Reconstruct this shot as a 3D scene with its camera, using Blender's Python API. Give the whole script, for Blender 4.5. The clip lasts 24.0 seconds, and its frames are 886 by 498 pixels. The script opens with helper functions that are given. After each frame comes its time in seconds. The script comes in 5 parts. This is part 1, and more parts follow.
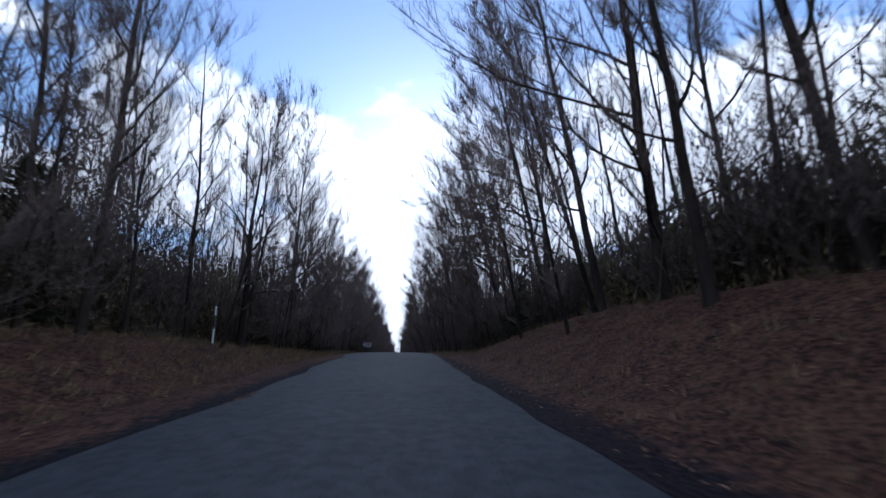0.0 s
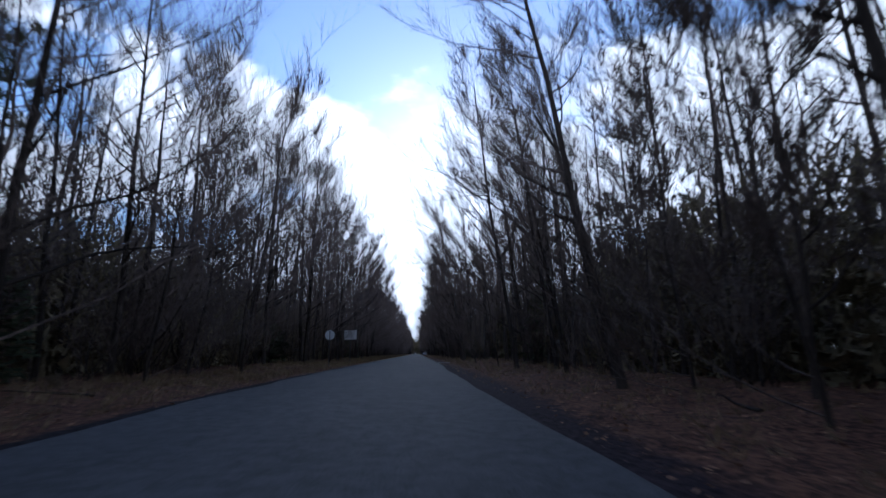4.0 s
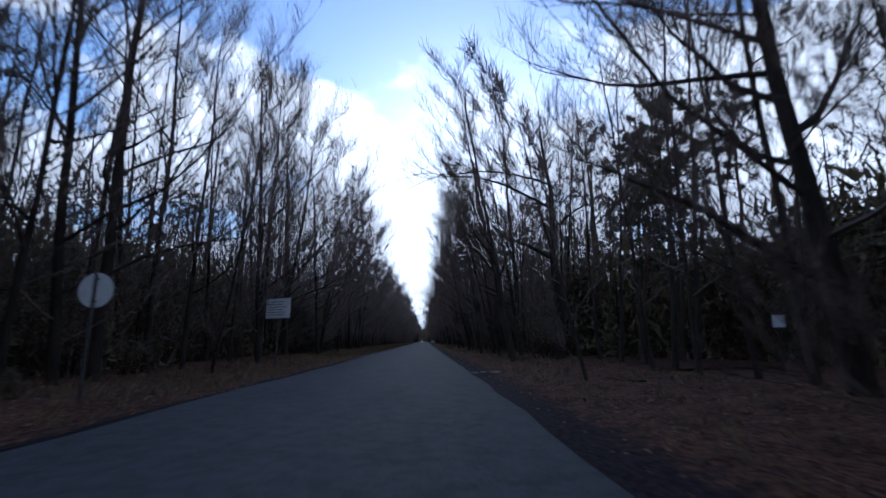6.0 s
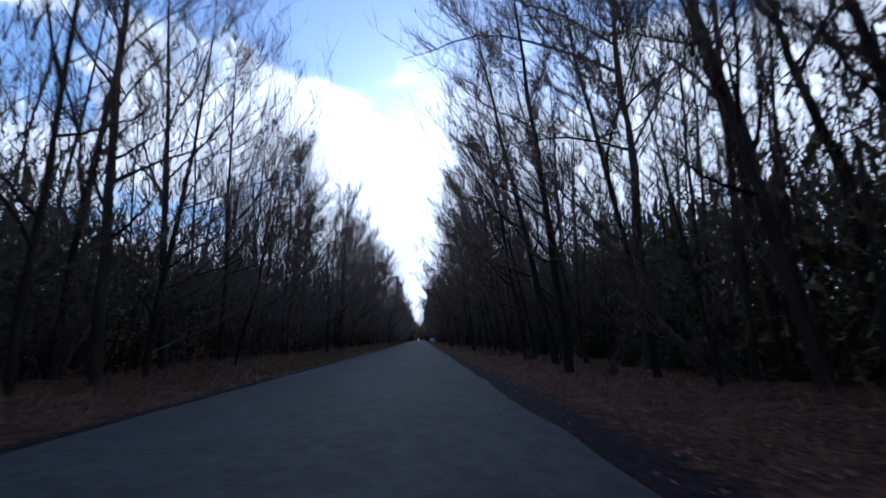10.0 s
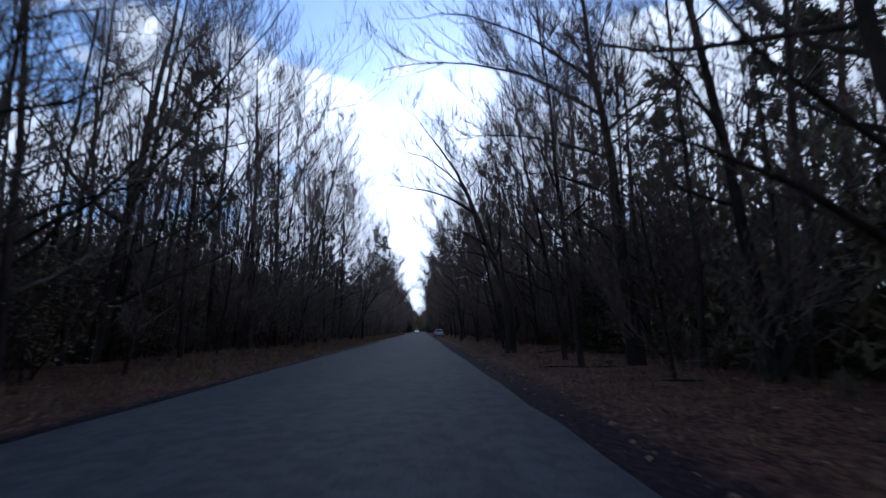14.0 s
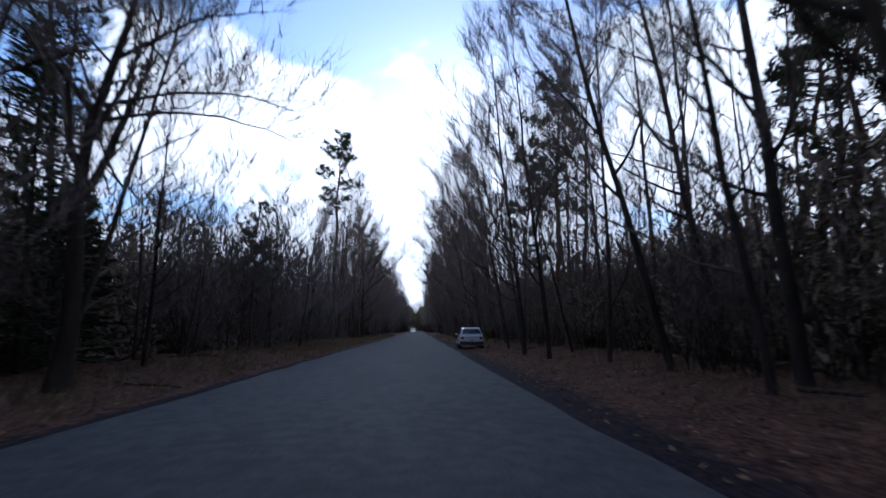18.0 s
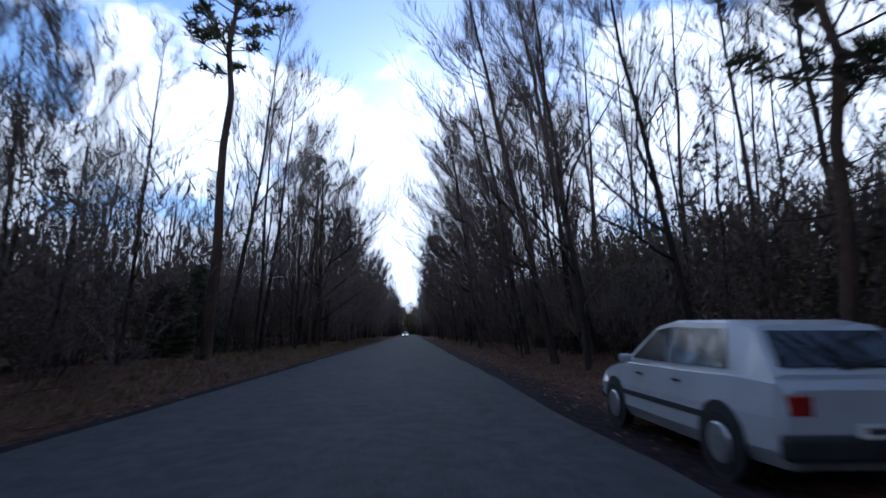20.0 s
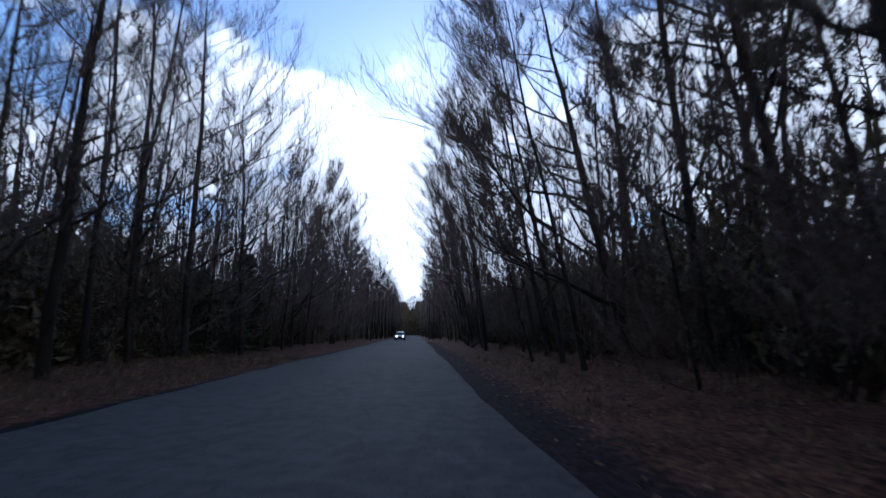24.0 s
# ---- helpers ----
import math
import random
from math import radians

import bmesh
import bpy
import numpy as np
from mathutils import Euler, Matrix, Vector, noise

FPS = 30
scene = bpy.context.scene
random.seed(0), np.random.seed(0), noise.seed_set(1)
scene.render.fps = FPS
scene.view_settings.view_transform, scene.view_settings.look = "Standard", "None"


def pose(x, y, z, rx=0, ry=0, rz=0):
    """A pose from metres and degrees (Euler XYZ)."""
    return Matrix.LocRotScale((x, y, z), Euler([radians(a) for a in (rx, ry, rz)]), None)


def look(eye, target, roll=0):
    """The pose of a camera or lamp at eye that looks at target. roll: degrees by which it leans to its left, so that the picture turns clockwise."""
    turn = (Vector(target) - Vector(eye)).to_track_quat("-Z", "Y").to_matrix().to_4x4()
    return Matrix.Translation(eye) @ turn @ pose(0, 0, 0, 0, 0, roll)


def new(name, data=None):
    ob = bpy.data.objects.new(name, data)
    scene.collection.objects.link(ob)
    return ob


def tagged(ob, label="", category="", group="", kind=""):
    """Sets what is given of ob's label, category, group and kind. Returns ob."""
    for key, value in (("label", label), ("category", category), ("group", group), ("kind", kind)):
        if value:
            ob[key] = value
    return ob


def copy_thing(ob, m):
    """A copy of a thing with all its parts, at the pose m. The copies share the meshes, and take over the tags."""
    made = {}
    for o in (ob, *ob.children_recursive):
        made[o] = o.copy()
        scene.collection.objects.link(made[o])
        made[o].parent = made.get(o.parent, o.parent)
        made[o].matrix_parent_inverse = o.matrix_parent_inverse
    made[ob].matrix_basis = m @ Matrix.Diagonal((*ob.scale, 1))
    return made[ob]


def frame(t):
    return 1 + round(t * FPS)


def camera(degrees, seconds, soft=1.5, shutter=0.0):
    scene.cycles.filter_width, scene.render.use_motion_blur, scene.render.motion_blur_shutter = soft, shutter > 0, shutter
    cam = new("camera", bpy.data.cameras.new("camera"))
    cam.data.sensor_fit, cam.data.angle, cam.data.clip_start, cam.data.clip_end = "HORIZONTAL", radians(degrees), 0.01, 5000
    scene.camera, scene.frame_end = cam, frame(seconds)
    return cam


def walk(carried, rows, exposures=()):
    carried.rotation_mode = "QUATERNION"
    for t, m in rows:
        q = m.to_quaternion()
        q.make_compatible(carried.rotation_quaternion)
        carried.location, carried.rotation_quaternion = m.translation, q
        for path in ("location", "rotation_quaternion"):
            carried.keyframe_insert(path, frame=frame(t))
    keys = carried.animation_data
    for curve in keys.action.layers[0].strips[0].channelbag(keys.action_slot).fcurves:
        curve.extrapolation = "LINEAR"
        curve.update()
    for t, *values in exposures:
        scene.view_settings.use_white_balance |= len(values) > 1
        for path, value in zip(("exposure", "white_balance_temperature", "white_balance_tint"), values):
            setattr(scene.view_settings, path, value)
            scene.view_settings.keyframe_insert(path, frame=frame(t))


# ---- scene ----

# ------------------------------------------------------------------ road line
SPEED = 14.5          # metres a second along +y
EYE = 1.25            # camera above the asphalt
ROAD_L, ROAD_R = -4.7, 2.0

_py = np.array([-400, -60, -20, 0, 14.5, 29, 36, 45, 55, 62, 68, 75, 4000.0])
_pz = np.array([-9.0, -6.0, -4.05, -2.85, -1.97, -1.10, -0.79, -0.42, -0.05, 0.20, 0.34, 0.40, 0.40])
_gy = np.arange(-300, 700, 1.0)
_gz = np.interp(_gy, _py, _pz)
_k = np.exp(-0.5 * (np.arange(-12, 13) / 4.5) ** 2)
_gz = np.convolve(np.pad(_gz, 12, mode="edge"), _k / _k.sum(), mode="valid")


def road_z(y):
    """Height of the road's crown line: a climb to a crest near y = 68, level beyond."""
    return np.interp(y, _gy, _gz)


# ------------------------------------------------------------------ camera
# seconds, metres right of the lane line, degrees of turn to the left, degrees of tilt
PATH = [
    (0.0, -0.20, -5.1, 13.8), (0.5, -0.17, -5.2, 13.85), (1.0, -0.12, -5.5, 13.7), (1.5, -0.08, -5.6, 13.9),
    (2.0, -0.03, -5.4, 14.0), (2.5, 0.0, -5.1, 14.5), (3.5, 0.08, -3.4, 13.0), (4.5, 0.12, -2.7, 11.1),
    (5.0, 0.15, -2.5, 9.8), (5.5, 0.18, -2.4, 10.5), (6.0, 0.2, -2.1, 10.8), (6.5, 0.23, -2.3, 10.3),
    (7.0, 0.25, -2.3, 10.1), (7.5, 0.22, -2.5, 10.6), (8.0, 0.18, -2.6, 10.9), (8.5, 0.12, -2.6, 10.2),
    (9.0, 0.06, -2.6, 10.1), (9.5, 0.02, -2.5, 10.4), (10.0, 0.0, -2.5, 10.6), (10.5, 0.0, -2.6, 10.9),
    (11.5, 0.03, -2.7, 10.6), (12.5, 0.06, -2.8, 10.4), (13.0, 0.08, -2.8, 9.6), (13.5, 0.1, -2.6, 9.6),
    (14.0, 0.1, -2.5, 9.6), (14.5, 0.08, -2.7, 9.2), (15.0, 0.03, -2.8, 9.5), (15.5, -0.03, -2.8, 9.5),
    (16.0, -0.1, -2.8, 9.6), (16.5, -0.15, -2.8, 9.7), (17.0, -0.2, -2.9, 9.8), (17.5, -0.23, -2.6, 9.2),
    (18.0, -0.27, -2.9, 9.5), (18.5, -0.3, -3.0, 9.5), (19.5, -0.38, -3.6, 9.8), (20.5, -0.38, -4.2, 10.0),
    (21.0, -0.35, -5.2, 10.2), (21.5, -0.25, -4.7, 10.1), (22.0, -0.1, -4.3, 10.4), (22.5, 0.15, -3.7, 9.7),
    (23.0, 0.4, -3.4, 10.4), (23.5, 0.55, -3.3, 9.8), (24.0, 0.65, -3.1, 9.9),
]
cam = camera(85.4, 24.0, soft=1.5, shutter=0.25)
walk(cam, [(t, pose(x, SPEED * t, float(road_z(SPEED * t)) + EYE, 90 + tilt, 0, turn)) for t, x, turn, tilt in PATH],
     exposures=[(0.0, -1.02, 5330, 11), (2.5, -1.04, 5280, 11), (5.0, -1.12, 5120, 11), (10.0, -1.12, 5120, 11), (13.0, -1.04, 5160, 11), (15.0, -1.04, 5180, 11), (18.0, -0.97, 5300, 11), (21.0, -1.1, 5160, 11), (24.0, -1.08, 5160, 11)])

# ------------------------------------------------------------------ daylight
SUN_EL, SUN_AZ = radians(19), radians(-6)      # ahead of the car, behind broken cloud
world = bpy.data.worlds.new("sky")
scene.world = world
world.use_nodes = True
_n, _l = world.node_tree.nodes, world.node_tree.links
_n.clear()
_out = _n.new("ShaderNodeOutputWorld")
_bg = _n.new("ShaderNodeBackground")
_sky = _n.new("ShaderNodeTexSky")
_sky.sky_type = "NISHITA"
_sky.sun_disc = False
_sky.sun_elevation, _sky.sun_rotation = SUN_EL, -SUN_AZ
_sky.air_density, _sky.dust_density, _sky.ozone_density = 1.0, 0.5, 3.0
_tc = _n.new("ShaderNodeTexCoord")
_sep = _n.new("ShaderNodeSeparateXYZ")
_l.new(_tc.outputs["Generated"], _sep.inputs[0])


def _math(op, a, b=None, clamp=False):
    m = _n.new("ShaderNodeMath")
    m.operation, m.use_clamp = op, clamp
    for i, v in enumerate((a, b)):
        if v is None:
            continue
        if isinstance(v, (int, float)):
            m.inputs[i].default_value = v
        else:
            _l.new(v, m.inputs[i])
    return m.outputs[0]


# a deck of broken cumulus: the ray is carried to a level sheet, so that clouds crowd towards the horizon
_h = _math("MAXIMUM", _sep.outputs["Z"], 0.0)
_den = _math("ADD", _h, 0.22)
_px, _pyy = _math("DIVIDE", _sep.outputs["X"], _den), _math("DIVIDE", _sep.outputs["Y"], _den)
_com = _n.new("ShaderNodeCombineXYZ")
_l.new(_px, _com.inputs[0]), _l.new(_pyy, _com.inputs[1])
_com.inputs[2].default_value = 3.7
_cl = _n.new("ShaderNodeTexNoise")
_cl.inputs["Scale"].default_value, _cl.inputs["Detail"].default_value, _cl.inputs["Roughness"].default_value = 1.7, 7.0, 0.55
_l.new(_com.outputs[0], _cl.inputs["Vector"])
_low = _math("MULTIPLY", _math("SUBTRACT", 0.62, _h), 0.42)     # cloudier low down
_sum = _math("ADD", _cl.outputs["Fac"], _low)
_ramp = _n.new("ShaderNodeMapRange")
_ramp.interpolation_type = "SMOOTHSTEP"
_ramp.inputs["From Min"].default_value, _ramp.inputs["From Max"].default_value = 0.53, 0.62
_ramp.inputs["To Min"].default_value = 0.06      # a thin veil over the blue
_l.new(_sum, _ramp.inputs["Value"])
_mix = _n.new("ShaderNodeMix")
_mix.data_type = "RGBA"
_l.new(_ramp.outputs["Result"], _mix.inputs["Factor"])
_gain = _n.new("ShaderNodeVectorMath")
_gain.operation = "MULTIPLY"
_gain.inputs[1].default_value = (2.65, 2.7, 2.8)
_l.new(_sky.outputs["Color"], _gain.inputs[0])
_l.new(_gain.outputs[0], _mix.inputs["A"])
_mix.inputs["B"].default_value = (22.0, 22.0, 22.4, 1)
_l.new(_mix.outputs["Result"], _bg.inputs["Color"])
_bg.inputs["Strength"].default_value = 0.15
_l.new(_bg.outputs[0], _out.inputs[0])

_sun = bpy.data.lights.new("sun", "SUN")
_sun.energy, _sun.angle, _sun.color = 0.6, radians(14), (1.0, 0.95, 0.88)
sun = new("sun", _sun)
sun.matrix_world = look((0, 0, 60), (60 * math.sin(SUN_AZ) * math.cos(SUN_EL) * -1, -60 * math.cos(SUN_AZ) * math.cos(SUN_EL), 60 - 60 * math.sin(SUN_EL)))

# ------------------------------------------------------------------ materials
def material(name, dark, light, scale=6.0, rough=0.85, bump=0.25, fine=60.0, metal=0.0, stretch=(1, 1, 1), island=0.0, obj=0.0, coat=0.0, spec=0.3):
    """Two-scale noise colour with relief; island / obj: how far single pieces / objects differ in brightness."""
    m = bpy.data.materials.new(name)
    m.use_nodes = True
    n, l = m.node_tree.nodes, m.node_tree.links
    b = n["Principled BSDF"]
    tc, mp = n.new("ShaderNodeTexCoord"), n.new("ShaderNodeMapping")
    mp.inputs["Scale"].default_value = stretch
    l.new(tc.outputs["Object"], mp.inputs["Vector"])
    big, small = n.new("ShaderNodeTexNoise"), n.new("ShaderNodeTexNoise")
    for t, s, d in ((big, scale, 5), (small, fine, 3)):
        t.inputs["Scale"].default_value, t.inputs["Detail"].default_value = s, d
        l.new(mp.outputs[0], t.inputs["Vector"])
    add = n.new("ShaderNodeMath")
    add.operation = "MULTIPLY_ADD"
    l.new(small.outputs["Fac"], add.inputs[0])
    add.inputs[1].default_value = 0.6
    l.new(big.outputs["Fac"], add.inputs[2])
    ramp = n.new("ShaderNodeValToRGB")
    ramp.color_ramp.elements[0].position, ramp.color_ramp.elements[1].position = 0.55, 1.05
    ramp.color_ramp.elements[0].color, ramp.color_ramp.elements[1].color = (*dark, 1), (*light, 1)
    l.new(add.outputs[0], ramp.inputs[0])
    col = ramp.outputs[0]
    for amount, node, out in ((island, "ShaderNodeNewGeometry", "Random Per Island"), (obj, "ShaderNodeObjectInfo", "Random")):
        if amount:
            g, mr, mx = n.new(node), n.new("ShaderNodeMapRange"), n.new("ShaderNodeVectorMath")
            l.new(g.outputs[out], mr.inputs["Value"])
            mr.inputs["To Min"].default_value, mr.inputs["To Max"].default_value = 1 - amount, 1 + amount
            mx.operation = "SCALE"
            l.new(col, mx.inputs[0]), l.new(mr.outputs[0], mx.inputs["Scale"])
            col = mx.outputs[0]
    l.new(col, b.inputs["Base Color"])
    b.inputs["Roughness"].default_value, b.inputs["Metallic"].default_value = rough, metal
    b.inputs["Specular IOR Level"].default_value = spec
    b.inputs["Coat Weight"].default_value = coat
    if bump:
        bp = n.new("ShaderNodeBump")
        bp.inputs["Strength"].default_value, bp.inputs["Distance"].default_value = bump, 0.02
        l.new(add.outputs[0], bp.inputs["Height"])
        l.new(bp.outputs[0], b.inputs["Normal"])
    return m


def glow(name, colour, strength):
    m = bpy.data.materials.new(name)
    m.use_nodes = True
    b = m.node_tree.nodes["Principled BSDF"]
    b.inputs["Base Color"].default_value = (*colour, 1)
    b.inputs["Emission Color"].default_value = (*colour, 1)
    b.inputs["Emission Strength"].default_value = strength
    return m


def layered(name, layers, rough, bump, spec=0.3, cracks=0.0, streak=1.0, blend=None):
    """Ground surfaces: several noises of different size, each mixing two colours; cracks: strength of fine dark cracks.
    blend: (x where bare dirt ends raggedly, x where litter covers it, dirt dark, dirt light)."""
    m = bpy.data.materials.new(name)
    m.use_nodes = True
    n, l = m.node_tree.nodes, m.node_tree.links
    b = n["Principled BSDF"]
    tc = n.new("ShaderNodeTexCoord")
    mp = n.new("ShaderNodeMapping")
    mp.inputs["Scale"].default_value = (1, streak, 1)
    l.new(tc.outputs["Object"], mp.inputs["Vector"])
    col, height = None, None
    for i, (scale, lo, hi, dark, light, amount) in enumerate(layers):
        t = n.new("ShaderNodeTexNoise")
        t.inputs["Scale"].default_value, t.inputs["Detail"].default_value, t.inputs["Roughness"].default_value = scale, 4, 0.6
        l.new(mp.outputs[0] if i == 0 else tc.outputs["Object"], t.inputs["Vector"])
        r = n.new("ShaderNodeValToRGB")
        r.color_ramp.elements[0].position, r.color_ramp.elements[1].position = lo, hi
        r.color_ramp.elements[0].color, r.color_ramp.elements[1].color = (*dark, 1), (*light, 1)
        l.new(t.outputs["Fac"], r.inputs[0])
        if col is None:
            col = r.outputs[0]
        else:
            mx = n.new("ShaderNodeMix")
            mx.data_type = "RGBA"
            mx.inputs["Factor"].default_value = amount
            l.new(col, mx.inputs["A"]), l.new(r.outputs[0], mx.inputs["B"])
            col = mx.outputs["Result"]
        height = t.outputs["Fac"]
    if cracks:
        v = n.new("ShaderNodeTexVoronoi")
        v.feature = "DISTANCE_TO_EDGE"
        v.inputs["Scale"].default_value = 0.55
        w = n.new("ShaderNodeTexNoise")
        w.inputs["Scale"].default_value = 2.0
        wm = n.new("ShaderNodeMix")
        wm.data_type = "RGBA"
        wm.inputs["Factor"].default_value = 0.25
        l.new(tc.outputs["Object"], w.inputs["Vector"]), l.new(tc.outputs["Object"], wm.inputs["A"]), l.new(w.outputs["Color"], wm.inputs["B"])
        l.new(wm.outputs["Result"], v.inputs["Vector"])
        k = n.new("ShaderNodeMapRange")
        k.inputs["From Max"].default_value, k.inputs["To Min"].default_value = 0.012, 1 - cracks
        l.new(v.outputs["Distance"], k.inputs["Value"])
        sc = n.new("ShaderNodeVectorMath")
        sc.operation = "SCALE"
        l.new(col, sc.inputs[0]), l.new(k.outputs[0], sc.inputs["Scale"])
        col = sc.outputs[0]
    if blend:
        sx, nz, sm, mr, dr, mx = (n.new(k) for k in ("ShaderNodeSeparateXYZ", "ShaderNodeTexNoise", "ShaderNodeMath", "ShaderNodeMapRange", "ShaderNodeValToRGB", "ShaderNodeMix"))
        l.new(tc.outputs["Object"], sx.inputs[0])
        nz.inputs["Scale"].default_value, nz.inputs["Detail"].default_value = 3.5, 6
        l.new(tc.outputs["Object"], nz.inputs["Vector"])
        sm.operation, sm.inputs[1].default_value = "MULTIPLY_ADD", 1.5 if blend[1] > blend[0] else -1.5
        l.new(nz.outputs["Fac"], sm.inputs[0]), l.new(sx.outputs["X"], sm.inputs[2])
        half = 0.75 if blend[1] > blend[0] else -0.75
        mr.inputs["From Min"].default_value, mr.inputs["From Max"].default_value = blend[0] + half, blend[1] + half
        l.new(sm.outputs[0], mr.inputs["Value"])
        dr.color_ramp.elements[0].position, dr.color_ramp.elements[1].position = 0.35, 0.68
        dr.color_ramp.elements[0].color, dr.color_ramp.elements[1].color = (*blend[2], 1), (*blend[3], 1)
        l.new(height, dr.inputs[0])
        mx.data_type = "RGBA"
        l.new(mr.outputs[0], mx.inputs["Factor"]), l.new(dr.outputs[0], mx.inputs["A"]), l.new(col, mx.inputs["B"])
        col = mx.outputs["Result"]
    l.new(col, b.inputs["Base Color"])
    b.inputs["Roughness"].default_value, b.inputs["Specular IOR Level"].default_value = rough, spec
    bp = n.new("ShaderNodeBump")
    bp.inputs["Strength"].default_value, bp.inputs["Distance"].default_value = bump, 0.02
    l.new(height, bp.inputs["Height"]), l.new(bp.outputs[0], b.inputs["Normal"])
    return m


M_ASPHALT = layered("asphalt", [(0.8, 0.3, 0.7, (0.017, 0.017, 0.018), (0.067, 0.066, 0.068), 1), (4.0, 0.38, 0.62, (0.011, 0.011, 0.013), (0.079, 0.078, 0.083), 0.55),
                                (34.0, 0.35, 0.65, (0.011, 0.011, 0.012), (0.088, 0.090, 0.095), 0.42)], 0.85, 0.6, 0.3, cracks=0.18, streak=0.25)
# mottled litter and soil; the near-black ends hold shade among the leaves as colour
LITTER = [(0.35, 0.3, 0.7, (0.028, 0.016, 0.012), (0.088, 0.046, 0.031), 1), (1.7, 0.42, 0.60, (0.008, 0.005, 0.005), (0.141, 0.072, 0.042), 0.62),
          (11.0, 0.42, 0.58, (0.007, 0.005, 0.005), (0.211, 0.095, 0.055), 0.5)]
M_GROUND = layered("leaf_litter_soil", LITTER, 0.97, 0.8, 0.1)
M_EDGE_R = layered("shoulder_dirt_right", LITTER, 0.97, 0.8, 0.08, blend=(2.75, 3.35, (0.007, 0.004, 0.006), (0.040, 0.028, 0.032)))
M_EDGE_L = layered("shoulder_dirt_left", LITTER, 0.97, 0.8, 0.08, blend=(-5.05, -5.35, (0.005, 0.004, 0.006), (0.032, 0.026, 0.027)))
M_EDGE_NEAR = layered("shoulder_dirt_near", LITTER, 0.97, 0.8, 0.08, blend=(-3.95, -4.35, (0.006, 0.005, 0.007), (0.036, 0.030, 0.031)))
M_TRACK = layered("track_soil", [(0.35, 0.3, 0.7, (0.020, 0.013, 0.011), (0.062, 0.036, 0.026), 1), (1.7, 0.42, 0.60, (0.008, 0.006, 0.006), (0.095, 0.055, 0.036), 0.6),
                                 (11.0, 0.42, 0.58, (0.007, 0.006, 0.006), (0.13, 0.066, 0.042), 0.5)], 0.97, 0.8, 0.08)
M_BARK = material("bark", (0.017, 0.0135, 0.011), (0.052, 0.041, 0.034), 3.0, 0.95, 0.6, 30, stretch=(1, 1, 0.22), obj=0.3, spec=0.12)
M_TWIG = material("twig_bark", (0.066, 0.052, 0.045), (0.180, 0.140, 0.120), 4.0, 0.95, 0.0, 20, obj=0.25, spec=0.1)
M_BRUSH = material("brown_brushwood", (0.120, 0.091, 0.066), (0.300, 0.225, 0.162), 3.0, 0.95, 0.0, 14, island=0.35, spec=0.08)
M_PINEBARK = material("pine_bark", (0.024, 0.016, 0.013), (0.080, 0.048, 0.032), 3.0, 0.95, 0.6, 24, stretch=(1, 1, 0.3), obj=0.2)
M_NEEDLE = material("pine_needles", (0.032, 0.040, 0.021), (0.092, 0.102, 0.056), 2.0, 0.8, 0.0, 12, island=0.35, obj=0.2, spec=0.12)
M_EVER = material("evergreen_leaves", (0.076, 0.062, 0.036), (0.200, 0.160, 0.094), 2.0, 0.85, 0.0, 12, island=0.4, obj=0.3, spec=0.08)
M_DRYLEAF = material("dry_brown_leaves", (0.090, 0.044, 0.025), (0.300, 0.160, 0.085), 2.0, 0.85, 0.0, 12, island=0.45)
M_GRASS = material("dry_grass", (0.120, 0.088, 0.048), (0.300, 0.220, 0.120), 3.0, 0.9, 0.0, 20, island=0.4)
M_SIGNBACK = material("galvanised_sheet", (0.42, 0.44, 0.46), (0.60, 0.62, 0.64), 3.0, 0.5, 0.05, 40, metal=0.0)
M_SIGNFACE = material("white_sign_paint", (0.60, 0.61, 0.62), (0.78, 0.78, 0.78), 2.0, 0.5, 0.02, 30)
M_FADED = material("faded_print", (0.10, 0.10, 0.11), (0.17, 0.17, 0.18), 4.0, 0.6, 0.0, 20)
M_INK = material("dark_ink", (0.03, 0.03, 0.035), (0.06, 0.06, 0.07), 4.0, 0.6, 0.0, 20)
M_POST = material("grey_metal_post", (0.05, 0.05, 0.055), (0.11, 0.11, 0.115), 4.0, 0.5, 0.1, 40, metal=0.6)
M_CONCRETE = material("pale_concrete", (0.20, 0.20, 0.19), (0.40, 0.39, 0.37), 3.0, 0.9, 0.4, 40)
M_CARWHITE = material("pale_silver_car_paint", (0.36, 0.37, 0.39), (0.48, 0.49, 0.51), 1.5, 0.3, 0.0, 40, coat=0.6, spec=0.5)
M_CARDARK = material("dark_car_paint", (0.015, 0.018, 0.024), (0.03, 0.033, 0.04), 1.5, 0.25, 0.0, 40, coat=0.6, spec=0.5)
M_GLASS = material("tinted_car_glass", (0.012, 0.014, 0.016), (0.02, 0.022, 0.025), 1.0, 0.06, 0.0, 20, spec=0.6)
M_RUBBER = material("black_rubber", (0.012, 0.012, 0.012), (0.03, 0.03, 0.03), 6.0, 0.9, 0.1, 60)
M_RIM = material("steel_rim", (0.3, 0.3, 0.31), (0.5, 0.5, 0.52), 4.0, 0.35, 0.0, 40, metal=0.8)
M_TAIL = material("red_lamp_lens", (0.22, 0.008, 0.008), (0.35, 0.012, 0.012), 8.0, 0.2, 0.0, 40, spec=0.6)
M_TRIM = material("black_plastic", (0.012, 0.012, 0.013), (0.03, 0.03, 0.032), 4.0, 0.6, 0.05, 60)
M_PLATE = material("plate_white", (0.6, 0.6, 0.58), (0.75, 0.75, 0.72), 4.0, 0.5, 0.0, 40)
M_LAMP = glow("lit_headlamp", (1.0, 0.95, 0.86), 10.0)

